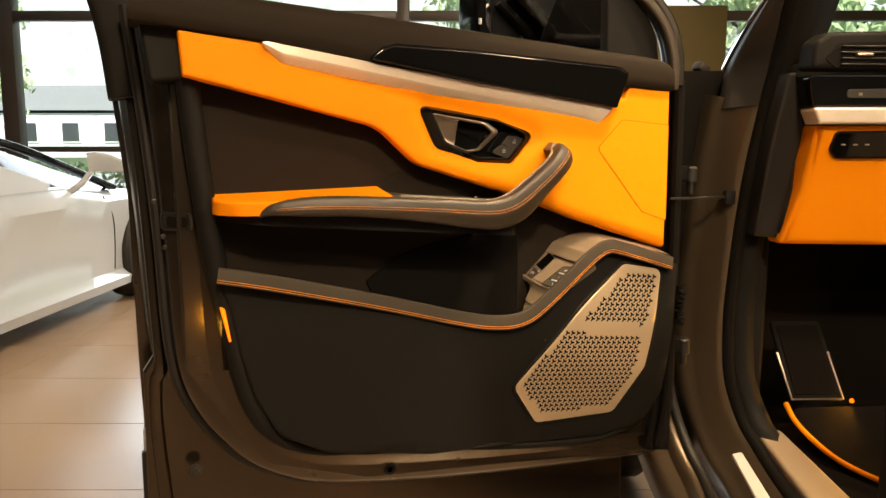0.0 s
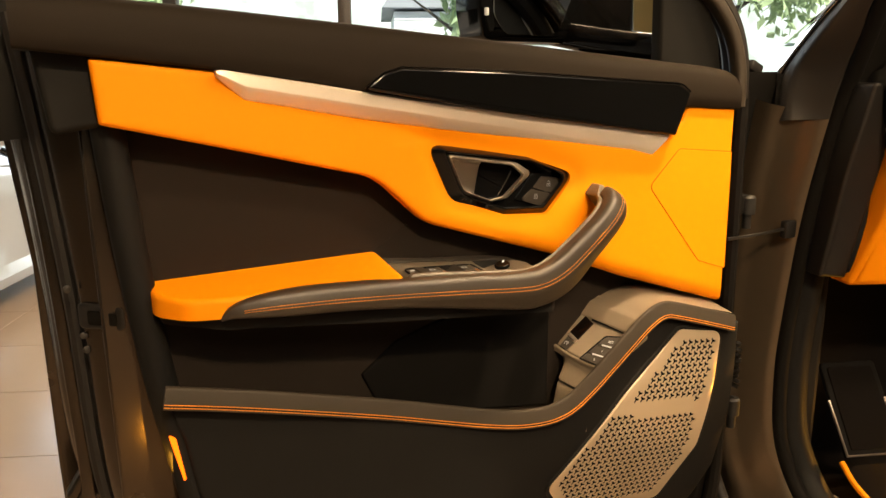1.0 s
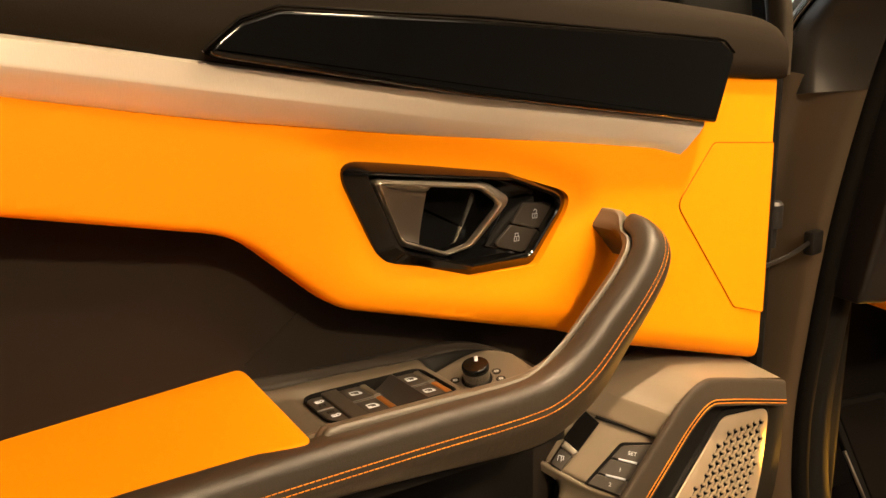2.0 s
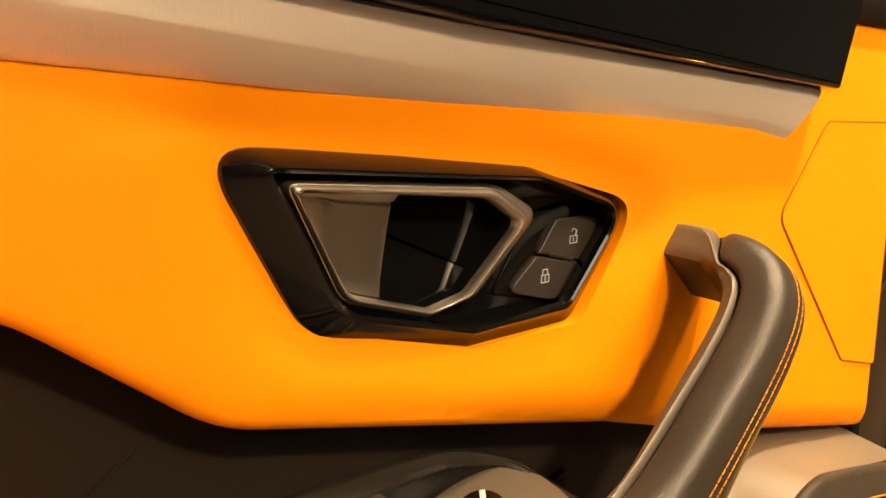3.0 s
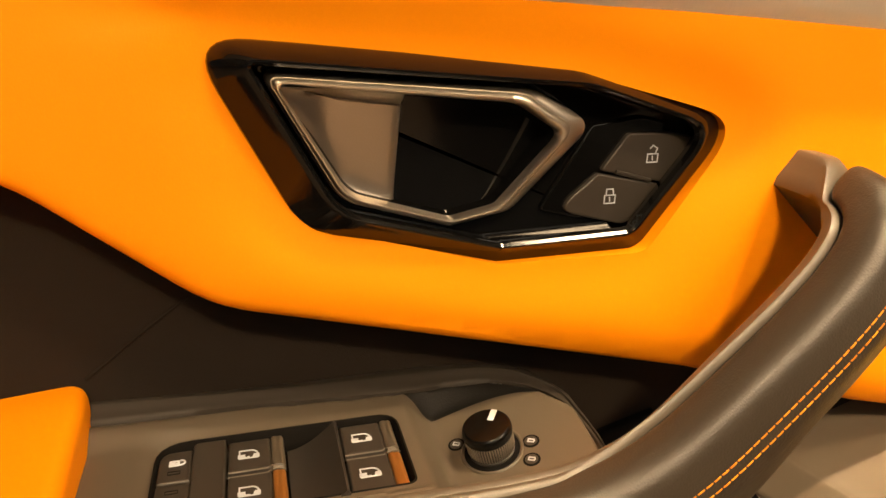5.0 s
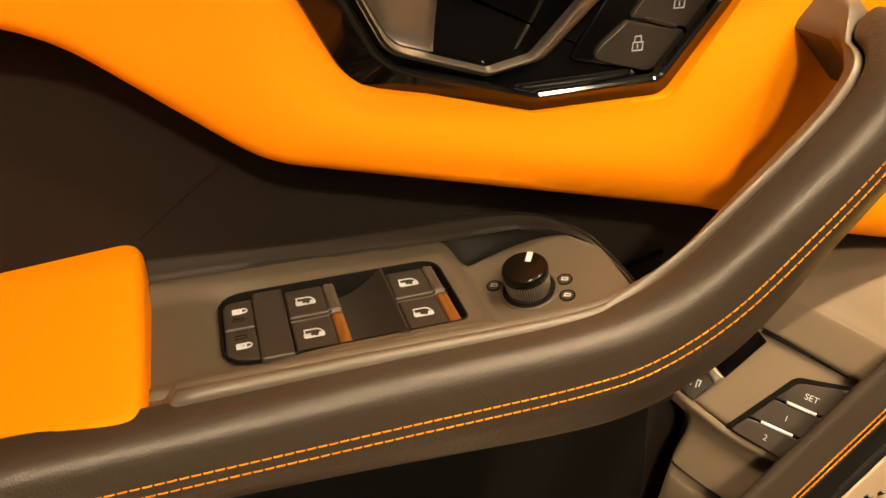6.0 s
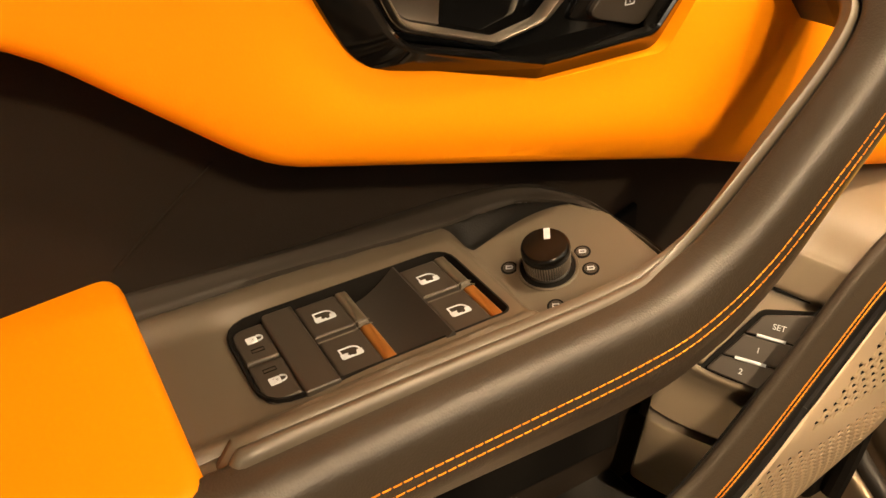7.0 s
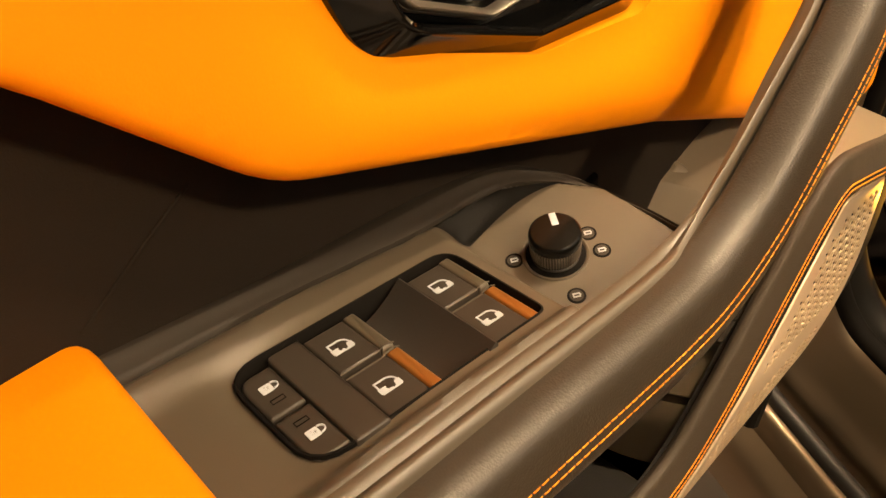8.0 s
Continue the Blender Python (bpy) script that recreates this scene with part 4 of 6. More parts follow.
def on_knob(u, v, w):
    """Right, away and up, seen from the seat, over the middle of the knob's foot."""
    return KNOB + KNOB_ACROSS * u + KNOB_UP * v + KNOB_AXIS * w


knob = part("mirror_knob", turned([(0.0106, -0.004), (0.0106, 0.0012), (0.0099, 0.0016), (0.0104, 0.0024), (0.0107, 0.0096), (0.0104, 0.0102), (0.0104, 0.0110)], KNOB, KNOB_AXIS, n=48), DARK, door,
            "ribbed grey mirror adjusting knob")
ribs = bmesh.new()
for k in range(56):
    a = math.tau * k / 56
    sweep([on_knob(r * math.cos(a), r * math.sin(a), h) for r, h in ((0.0102, 0.0022), (0.0107, 0.0030), (0.0110, 0.0090), (0.0105, 0.0097))], circle(0.00038, 5), tuple(KNOB_AXIS.cross(on_knob(math.cos(a), math.sin(a), 0) - KNOB)), bm=ribs)
part("knob_ribs", ribs, RIB, knob, "fine satin grey ribs", angle=60)
part("knob_cap", turned([(0.0106, 0.0100), (0.0113, 0.0106), (0.0115, 0.0118), (0.0115, 0.0136), (0.0111, 0.0149), (0.0102, 0.0156), (0.004, 0.0158), (0.0006, 0.0158)], KNOB, KNOB_AXIS, n=48), KNOB_BLACK, knob, "glossy black knob cap")
part("knob_collar", turned([(0.0148, -0.0030), (0.0148, 0.0004), (0.0144, 0.0008), (0.0136, 0.0006), (0.0132, 0.0), (0.0128, -0.0030)], KNOB, KNOB_AXIS, n=48), SOFT, door, "grey collar round the knob")
part("knob_gap", turned([(0.0131, -0.0028), (0.0131, -0.0006), (0.0100, -0.0004)], KNOB + KNOB_AXIS * 0.0008, KNOB_AXIS, n=40), BLACK, door)
part("knob_mark", relief([(-0.0004, 0.0030, 0.0004), (0.0026, 0.0030, 0.0004), (0.0026, 0.0100, 0.0004), (-0.0004, 0.0100, 0.0004)], 0.0004, 0.0002, 1, where=lambda u, v, w: on_knob(u, v, w + 0.0157)), ICON, knob)
for x, y in ((0.6160, 1.3805), (0.6120, 1.3700), (0.5850, 1.3970), (0.5865, 1.3645), (0.6080, 1.3980)):
    place = Vector((x, y, bowl_floor(x, y)))
    onto = (lambda c: lambda u, v, w: c + KNOB_ACROSS * u + KNOB_UP * v + KNOB_AXIS * w)(place)
    mark = part("knob_position_mark", turned([(0.0040, -0.002), (0.0040, 0.0002), (0.0033, 0.0003)], place, KNOB_AXIS, n=24), BLACK, door, "round black position mark")
    part("mark_print", turned([(0.0031, 0.0), (0.0030, 0.0004)], place, KNOB_AXIS, n=20), BUTTON, mark)
    part("mark_symbol", icon_strips([[(-0.0013, -0.0008), (0.0013, -0.0008), (0.0016, 0.0), (0.0013, 0.0008), (-0.0013, 0.0008), (-0.0013, -0.0008)]], 0.0006, (lambda f: lambda u, v, w: f(u, v, w + 0.0004))(onto)), ICON, mark)

# ---- lower panel, pocket and speaker ----
def lower_y(u):
    return 1.3985 - 0.040 * ease(0.12, 0.55, u)


def tuck(u, v):
    """How far the panel curves away from the cabin below the pocket rim."""
    d = max(0.0, 0.80 - v)
    return ease(0.50, 0.70, u) * (0.85 * d * d if d < 0.188 else 0.030 + 0.32 * (d - 0.188))


LIP = curve_through([(0.118, 1.395, 0.892), (0.22, 1.388, 0.871), (0.40, 1.378, 0.828), (0.56, 1.366, 0.786), (0.635, 1.364, 0.772), (0.690, 1.362, 0.776), (0.735, 1.361, 0.803), (0.80, 1.361, 0.857),
                     (0.845, 1.361, 0.894), (0.880, 1.361, 0.910), (0.92, 1.361, 0.903), (1.040, 1.362, 0.866)], 8)
low_top = [(p.x, p.z - 0.010) for p in LIP[::4]]
part("lower_panel", relief([*low_top, (1.058, 0.86), (1.064, 0.57, 0.05), (1.035, 0.485, 0.05), (0.92, 0.468), (0.72, 0.480), (0.50, 0.516), (0.30, 0.540, 0.06), (0.215, 0.580, 0.06), (0.172, 0.66, 0.06), (0.150, 0.74), (0.137, 0.82)],
                           0.010, 0.006, 3, cell=0.03, where=lambda u, v, w: Vector((u, lower_y(u) + tuck(u, v) + 0.014 - w, v))), VINYL, door, "dark grained lower door panel", angle=50)
LIP_SECTION = [(p.x, p.y) for p in rounded([(-0.005, -0.0185, 0.002), (0.0125, -0.0185, 0.0015), (0.0055, 0.006, 0.004), (0.004, 0.009, 0.003), (-0.001, 0.010, 0.004), (-0.005, 0.004, 0.004)], 4)]
lip = part("pocket_rim", sweep(LIP, LIP_SECTION, (0, -1, 0)), RIM_LEATHER, door, "dark leather pocket rim with orange stitching", angle=60)
marks = frames_along(LIP, (0, -1, 0))
part("rim_stitching", stitches([[(p + s * (0.0125 - 0.0070 * (b + 0.0185) / 0.0245) + u * b, s) for p, t, s, u in marks] for b in (-0.0116, -0.0150)], 0.0040, 0.0034, 0.00058), THREAD, lip, "orange thread double stitching")
part("rim_seam", sweep([p + s * 0.0112 + u * -0.0134 for p, t, s, u in marks], circle(0.0006, 6), (0, 0, 1)), BLACK, lip)
part("pocket_floor", relief([(0.13, 1.465), (0.13, 1.41), (0.60, 1.38), (0.72, 1.38), (0.72, 1.465)], 0.01, 0.003, where=lambda u, v, w: Vector((u, v, 0.80 - 0.12 * (u - 0.13) - 0.03 + w))), VINYL, door)
# Black sheet in place of the deep recess; its shade is put in as colour.
part("pocket_dark", relief([(0.395, 0.850, 0.006), (0.450, 0.893, 0.01), (0.508, 0.912, 0.01), (0.72, 0.955), (0.72, 0.74), (0.43, 0.78)], 0.006, 0.003, where=on_door(1.449)), BLACK, door, "black sheet standing in for the shaded depth of the storage recess")

# memory seat switches on a slanted console behind the pocket rim
RAMP_O, RAMP_U, RAMP_V, RAMP_N = Vector((0.7717, 1.4119, 0.8470)), Vector((0.753, -0.090, 0.651)), Vector((-0.261, 0.868, 0.422)), Vector((-0.604, -0.488, 0.631))


def on_ramp(u, v, w):
    return RAMP_O + RAMP_U * u + RAMP_V * v + RAMP_N * w


ramp = part("memory_console", relief([(-0.0345, 0.036, 0.004), (-0.0250, -0.008, 0.02), (-0.0030, -0.060, 0.006), (0.080, -0.060, 0.006), (0.080, 0.050, 0.006), (-0.02, 0.050, 0.012)], 0.052, 0.005, 3,
                                     where=lambda u, v, w: on_ramp(u, v, w - 0.0535)), LIT_CONSOLE, door, "grey memory switch console")
def console_face():
    """The rounded lip of the console and the face that falls from it, with a groove across."""
    bm = bmesh.new()
    fall, steep = Vector((-0.019, 0.003, -0.035)), Vector((-0.010, 0.0, -0.045))
    rows = []
    for p in curve_through([(-0.0385, 0.050, 0), (-0.0355, 0.0260, 0), (-0.0325, 0.0060, 0), (-0.0285, -0.0130, 0), (-0.0205, -0.0360, 0), (-0.0105, -0.0560, 0)], 6):
        at = lambda u, w: on_ramp(p.x + u, p.y, w)
        away = ease(0.004, 0.028, p.y)  # the far corner turns back into the pocket
        low = at(0.0, 0.0) + fall * (1 - 0.45 * away) + Vector((0.034, 0.0, 0.0)) * away
        line = [at(0.0055, -0.001), at(0.0050, 0.0012), at(0.0030, 0.0020), at(0.0008, 0.0016), at(-0.0008, -0.0005), at(-0.0012, -0.0030) + fall * 0.08, at(0.0, -0.001).lerp(low, 0.55), low, low + Vector((0.006, 0, -0.001)),
                low + Vector((0.006, 0, -0.007)), low + Vector((-0.001, 0, -0.008)), low + Vector((-0.003, 0, -0.011)), low + steep * 0.7, low + steep * 1.4]
        rows.append([bm.verts.new(q) for q in line])
    for r1, r2 in zip(rows, rows[1:]):
        for i in range(1, len(r1)):
            bm.faces.new((r1[i - 1], r1[i], r2[i], r2[i - 1]))
    return bm


part("console_face", console_face(), LIT_CONSOLE, ramp, angle=45)
part("hood_gap", sweep([on_ramp(0.0385, 0.0232, 0.0006), on_ramp(0.0480, -0.005, 0.0006), on_ramp(0.0565, -0.0328, 0.0006)], oblong(0.0034, 0.0012, 0.0004), tuple(RAMP_U)), BLACK, ramp)
part("button_recess", relief([(-0.0262, -0.0075, 0.003), (0.0325, -0.0128, 0.010), (0.0530, -0.0390, 0.006), (0.0530, -0.055), (-0.0130, -0.055), (-0.0170, -0.0377)], 0.0022, 0.0005, 1, where=lambda u, v, w: on_ramp(u, v, w - 0.0012)),
     BLACK, ramp)
for text, outline, centre, bar in (("2", [(-0.0232, -0.0110, 0.002), (-0.0092, -0.0127, 0.001), (0.0080, -0.0490), (-0.0105, -0.0490)], (-0.0097, -0.0293), ((-0.0045, -0.0204), (0.0040, -0.0389))),
                                   ("1", [(-0.0080, -0.0128, 0.001), (0.0118, -0.0147, 0.001), (0.0285, -0.0490), (0.0092, -0.0490)], (0.0087, -0.0287), ((0.0163, -0.0212), (0.0243, -0.0382))),
                                   ("SET", [(0.0130, -0.0148, 0.001), (0.0300, -0.0163, 0.008), (0.0500, -0.0400, 0.006), (0.0500, -0.0490), (0.0298, -0.0490)], (0.0293, -0.0292), None)):
    key = part("memory_button", relief(outline, 0.0042, 0.0010, where=on_ramp), BUTTON, ramp, "grey memory button with white print")
    font = bpy.data.curves.new("letters", "FONT")
    font.body, font.size, font.extrude, font.align_x, font.align_y = text, 0.0056, 0.00015, "CENTER", "CENTER"
    me = bpy.data.meshes.new_from_object(bpy.data.objects.new("letters", font))
    across = (RAMP_U * 0.43 - RAMP_V * 0.90).normalized()
    up = RAMP_N.cross(across).normalized()
    me.transform(Matrix.Translation(on_ramp(*centre, 0.0045)) @ Matrix((across, up, RAMP_N)).transposed().to_4x4())
    part("button_print", me, ICON, key)
    if bar:
        (u1, v1), (u2, v2) = bar
        part("button_bar", sweep([on_ramp(u1, v1, 0.0040), on_ramp((u1 + u2) / 2, (v1 + v2) / 2, 0.0042), on_ramp(u2, v2, 0.0040)], oblong(0.0022, 0.0022, 0.0008), tuple(RAMP_N)), ICON, key)
tail = part("tailgate_button", relief([(-0.0298, 0.031, 0.001), (-0.0293, 0.0180, 0.001), (-0.0095, 0.0172, 0.001), (-0.0085, 0.033, 0.001)], 0.004, 0.001, where=lambda u, v, w: on_ramp(u, v, w - 0.001)), BUTTON, ramp,
            "black tailgate button")
part("tailgate_lever", relief([(-0.0090, 0.033, 0.001), (-0.0098, 0.0168, 0.001), (-0.0026, 0.0158, 0.001), (-0.0015, 0.033, 0.001)], 0.006, 0.002, where=lambda u, v, w: on_ramp(u, v, w - 0.001)), SATIN, tail, "bright tailgate lever")
part("tailgate_icon", icon_strips([[(-0.0225, 0.0270), (-0.0180, 0.0290), (-0.0155, 0.0240), (-0.0190, 0.0225)], [(-0.0210, 0.0235), (-0.0165, 0.0262)]], 0.0008, lambda u, v, w: on_ramp(u, v, w + 0.0031)), ICON, tail)
part("tailgate_well", relief([(-0.0026, 0.0158, 0.001), (0.0350, 0.0160, 0.001), (0.0370, 0.036, 0.002), (-0.0010, 0.036, 0.002)], 0.0012, 0.0004, 1, where=on_ramp), GLOSS, tail)


def hood():
    """The cover that climbs from the console to the crest of the rim."""
    bm = bmesh.new()
    back = curve_through([(0.786, 1.450, 0.8900), (0.7990, 1.4525, 0.9070), (0.8030, 1.4535, 0.9102), (0.812, 1.455, 0.9135), (0.850, 1.460, 0.9255), (0.900, 1.462, 0.9280), (1.040, 1.462, 0.8950)], 5)
    fore = curve_through([(0.8290, 1.364, 0.8720), (0.8400, 1.3638, 0.8885), (0.8435, 1.3636, 0.8920), (0.850, 1.363, 0.8965), (0.872, 1.362, 0.9125), (0.910, 1.362, 0.9130), (1.040, 1.363, 0.8780)], 5)
    rows = []
    for k, (a, b) in enumerate(zip(back, fore)):
        line = [a.lerp(b, f) for f in (0.0, 0.25, 0.5, 0.75, 1.0)]
        rows.append([bm.verts.new(p) for p in line])
    lips = [[bm.verts.new(v.co + d) for v in rows[0]] for d in (RAMP_N * -0.0006 - RAMP_U * 0.0022, RAMP_N * -0.0024 - RAMP_U * 0.0040, RAMP_N * -0.0090 - RAMP_U * 0.0050, RAMP_N * -0.0100 - RAMP_U * 0.0035, RAMP_N * -0.0105 + RAMP_U * 0.012)]
    rows = lips[::-1] + rows
    for r1, r2 in zip(rows, rows[1:]):
        for i in range(1, len(r1)):
            bm.faces.new((r1[i - 1], r1[i], r2[i], r2[i - 1]))
    return bm


part("console_hood", hood(), LIT_CONSOLE, door, "grey console hood", angle=40)

# speaker grille with three-armed slots cut through it
SPEAKER = [(0.920, 0.868, 0.02), (1.012, 0.851, 0.02), (1.006, 0.768), (0.996, 0.634, 0.03), (0.940, 0.530, 0.02), (0.752, 0.530, 0.02), (0.685, 0.624, 0.02), (0.823, 0.782)]
grille_solid = relief(SPEAKER, 0.0016, 0.0012, 2, cell=0.02, where=on_door(1.3592))
grille_tmp = new("speaker_grille", mesh_from(grille_solid, "speaker_grille"))
FIELDS = [rounded([(0.930, 0.850), (1.000, 0.836), (0.978, 0.733), (0.832, 0.758)]), rounded([(0.790, 0.735), (0.974, 0.706), (0.968, 0.616), (0.920, 0.550), (0.760, 0.550), (0.703, 0.632)])]
cutter = bmesh.new()
STEP = 0.0126
for row in range(33):
    for col in range(36):
        x = 0.680 + STEP * (col + 0.5 * (row % 2))
        z = 0.5404 + STEP * 0.82 * row - 0.10 * (x - 0.85)
        if any(inside(f, x, z) for f in FIELDS):
            loop = []
            for arm in range(3):
                a = math.tau * arm / 3 + math.pi / 2 + 0.42
                for da, r in ((-1.05, 0.0025), (-0.31, 0.0063), (0.31, 0.0063)):
                    loop.append((x + r * math.cos(a + da), z + r * math.sin(a + da)))
            rows = [[cutter.verts.new((u, y, v)) for u, v in loop] for y in (1.350, 1.3700)]
            cutter.faces.new(rows[0]), cutter.faces.new(rows[1])
            for i in range(len(loop)):
                cutter.faces.new((rows[0][i - 1], rows[0][i], rows[1][i], rows[1][i - 1]))
cut_ob = new("grille_cutter", mesh_from(cutter, "grille_cutter"))
mod = grille_tmp.modifiers.new("slots", "BOOLEAN")
mod.operation, mod.object, mod.solver = "DIFFERENCE", cut_ob, "EXACT"
grille_mesh = bpy.data.meshes.new_from_object(grille_tmp.evaluated_get(bpy.context.evaluated_depsgraph_get()))
bpy.data.objects.remove(grille_tmp)
bpy.data.objects.remove(cut_ob)
for v in grille_mesh.vertices:
    v.co.y += tuck(v.co.x, v.co.z)
grille_mesh.set_sharp_from_angle(angle=radians(30))
grille_mesh.materials.clear()
grille = part("speaker_grille", grille_mesh, GRILLE, door, "bronze metal speaker grille with three-armed slots")
part("grille_backing", relief([(p[0], p[1]) for p in SPEAKER], 0.0006, 0.0002, 1, cell=0.02, where=lambda u, v, w: Vector((u, 1.3622 + tuck(u, v) - w, v))), BLACK, grille)
part("grille_surround", tube([Vector((p.x, 1.3625 + tuck(p.x, p.y), p.y)) for p in (lambda l: [l[i - 1].lerp(l[i], k / 6) for i in range(len(l)) for k in range(6 if (l[i] - l[i - 1]).length > 0.03 else 1)] + [l[-1]])(inset(rounded(SPEAKER), -0.003))], 0.0035, (0, 1, 0), 8), VINYL, door)

# hinge-side end of the door
part("door_front_edge", relief([(1.070, 1.26), (1.072, 0.86), (1.075, 0.50, 0.03), (1.06, 0.41), (1.125, 0.40), (1.125, 1.26)], 0.08, 0.008, where=on_door(1.53)), BLACK, door,
     "black hinge-side door edge")
part("front_edge_seal", tube(curve_through([(1.098, 1.435, 1.25), (1.10, 1.435, 0.9), (1.10, 1.435, 0.55), (1.085, 1.44, 0.42)], 6), 0.013, (0, 1, 0), 10), BLACK, door)
part("wiring_boot", (lambda b: [tube([Vector((1.105 + 0.004 * math.sin(k), 1.41, 0.80 - 0.010 * k)), Vector((1.105, 1.41, 0.794 - 0.010 * k))], 0.011 if k % 2 else 0.009, (0, 1, 0), 12, b)
                                for k in range(9)] and b)(bmesh.new()), BLACK, door, "ribbed rubber wiring boot")
for z in (1.045, 0.650):
    h = part("door_hinge", block((0.06, 0.03, 0.035), (1.13, 1.465, z), 0.005), BLACK, door, "painted steel hinge")
    part("hinge_pin", turned([(0.008, -0.045), (0.008, -0.018), (0.014, -0.018), (0.014, 0.012), (0.011, 0.016)], (1.155, 1.455, z), n=16), RUBBER, h)
strap = part("check_strap", sweep(curve_through([(1.075, 1.42, 0.993), (1.16, 1.43, 0.992), (1.262, 1.455, 0.990)], 5), oblong(0.004, 0.006, 0.0015), (0, 1, 0)), RUBBER, door, "black steel door check strap")
part("strap_bracket", block((0.028, 0.016, 0.034), (1.262, 1.452, 0.989), 0.004), RUBBER, strap)

# door mirror outside the window
mirror = part("mirror_housing", relief([(0.752, 1.340, 0.02), (0.740, 1.40, 0.05), (0.742, 1.50, 0.05), (0.80, 1.57, 0.05), (1.09, 1.55, 0.04), (1.10, 1.335, 0.03)], 0.10, 0.02, 4, where=on_door(1.82)), GLOSS, door,
              "glossy black door mirror housing")
part("mirror_pane", relief([(0.790, 1.352, 0.03), (0.766, 1.385, 0.04), (0.766, 1.47, 0.04), (0.80, 1.54, 0.03), (0.985, 1.54, 0.02), (0.945, 1.44), (0.905, 1.350, 0.02)], 0.004, 0.001,
                           where=on_door(1.722)), MIRROR, mirror, "reflecting mirror pane")
part("mirror_lamp", block((0.008, 0.004, 0.014), (0.752, 1.719, 1.392), 0.001), ICON, mirror)
part("mirror_foot", sweep(curve_through([(0.95, 1.78, 1.36), (0.97, 1.66, 1.34), (0.98, 1.50, 1.32)], 5), oblong(0.05, 0.06, 0.015), (0, 0, 1)), GLOSS, mirror)
part("insert_seam", tube([Vector((0.4236, 1.4482, 1.0341)), Vector((0.4497, 1.4482, 1.0522)), Vector((0.4738, 1.4482, 1.0677))], 0.0010, (0, 1, 0), 8), SILL_LEATHER, door)

# ---- the car that the door belongs to: x inwards, y to its nose, from the hinge pillar ----
del car["world_parts"]


def upright(loop, low, high, lean=(0, 0)):
    bm, _ = rings([[(x, y, low) for x, y in loop], [(x + lean[0], y + lean[1], high) for x, y in loop]], lambda u, v, w: Vector((u, v, w)), cap_first=True)
    return bm


OPENING = curve_through([(0.116, -0.160, 1.425), (0.123, -0.113, 1.345), (0.126, -0.078, 1.280), (0.118, -0.054, 1.200), (0.094, -0.034, 1.014), (0.078, -0.022, 0.80), (0.074, -0.020, 0.68), (0.079, -0.030, 0.56),
                         (0.102, -0.060, 0.465), (0.110, -0.13, 0.425), (0.085, -0.30, 0.412), (0.040, -0.60, 0.41), (-0.020, -0.95, 0.41)], 7)


def frame_strip(section, closed=False, start=0):
    """Carries a section (inwards, ahead) down the hinge pillar and back along the sill."""
    return sweep(OPENING[start:], section, (1, 0, 0), closed=closed, caps=False)


part("body_frame", frame_strip([(-0.096, 0.125), (-0.093, 0.082), (-0.088, 0.070), (-0.078, 0.063), (-0.069, 0.0565), (-0.062, 0.0495), (-0.056, 0.0425), (-0.044, 0.0290), (-0.028, 0.0125), (-0.012, -0.004), (-0.008, -0.003)], start=21), LIT_BODY_PAINT, car,
     "grey painted door opening frame, in the lit copy of the paint", angle=60)
part("outer_flange", frame_strip([(-0.185, 0.110), (-0.165, 0.070), (-0.158, 0.055), (-0.146, 0.052), (-0.136, 0.062)], start=48), LIT_BODY_PAINT, car, "painted outer sill flange", angle=60)
part("flange_seal", frame_strip([(a - 0.130, b + 0.055) for a, b in circle(0.012, 10)], True, 48), RUBBER, car, "black sill seal", angle=80)
part("opening_seal", frame_strip([(a, b) for a, b in circle(0.015, 12)], True), BLACK, car, "black door opening seal", angle=80)
part("opening_trim", frame_strip([(0.010, 0.004), (0.022, -0.010), (0.045, -0.010), (0.066, 0.006), (0.074, 0.05)], start=21), VINYL, car, "dark pillar trim", angle=60)
# Black instead of body paint: shade of the hinge gap put into the colour.
part("shaded_fender_inner", upright([(-0.16, 0.10), (-0.07, 0.075), (0.06, 0.06), (0.10, 0.10), (0.0, 0.30), (-0.10, 0.5), (-0.2, 0.5)], 0.35, 1.282), BLACK, car)
part("sill_plate", relief([(0.018, -0.202, 0.004), (0.045, -0.190, 0.006), (-0.035, -0.62, 0.004), (-0.066, -0.62, 0.004)], 0.006, 0.002, where=lambda u, v, w: Vector((u, v, 0.436 + w))), SILL_METAL, car, "brushed metal sill plate")
part("sill_cover", relief([(0.132, -0.060, 0.02), (0.195, -0.060, 0.02), (0.160, -0.42), (0.10, -0.95), (0.0, -0.95), (0.075, -0.42)], 0.03, 0.008, where=lambda u, v, w: Vector((u, v, 0.412 + w))), SILL_TRIM, car,
     "grey sill trim cover")
part("outer_sill", frame_strip([(-0.150, 0.060), (-0.175, 0.085), (-0.200, 0.085), (-0.215, 0.11), (-0.22, 0.20)], start=42), LIT_BODY_PAINT, car, angle=60)

# windscreen pillar: a moulded cover between the bright glass edge and the door seal, with a soft fold along it
PILLAR_GLASS = curve_through([(0.047, 0.020, 1.189), (0.056, 0.040, 1.235), (0.067, 0.040, 1.287), (0.078, -0.040, 1.364), (0.093, -0.110, 1.425), (0.122, -0.240, 1.540)], 6)
PILLAR_SEAL = curve_through([(0.110, -0.052, 1.196), (0.114, -0.060, 1.235), (0.118, -0.074, 1.287), (0.116, -0.108, 1.345), (0.110, -0.148, 1.410), (0.128, -0.270, 1.540)], 6)
OUTWARD = Vector((-0.62, -0.78, 0.10))
cover, rows = bmesh.new(), []
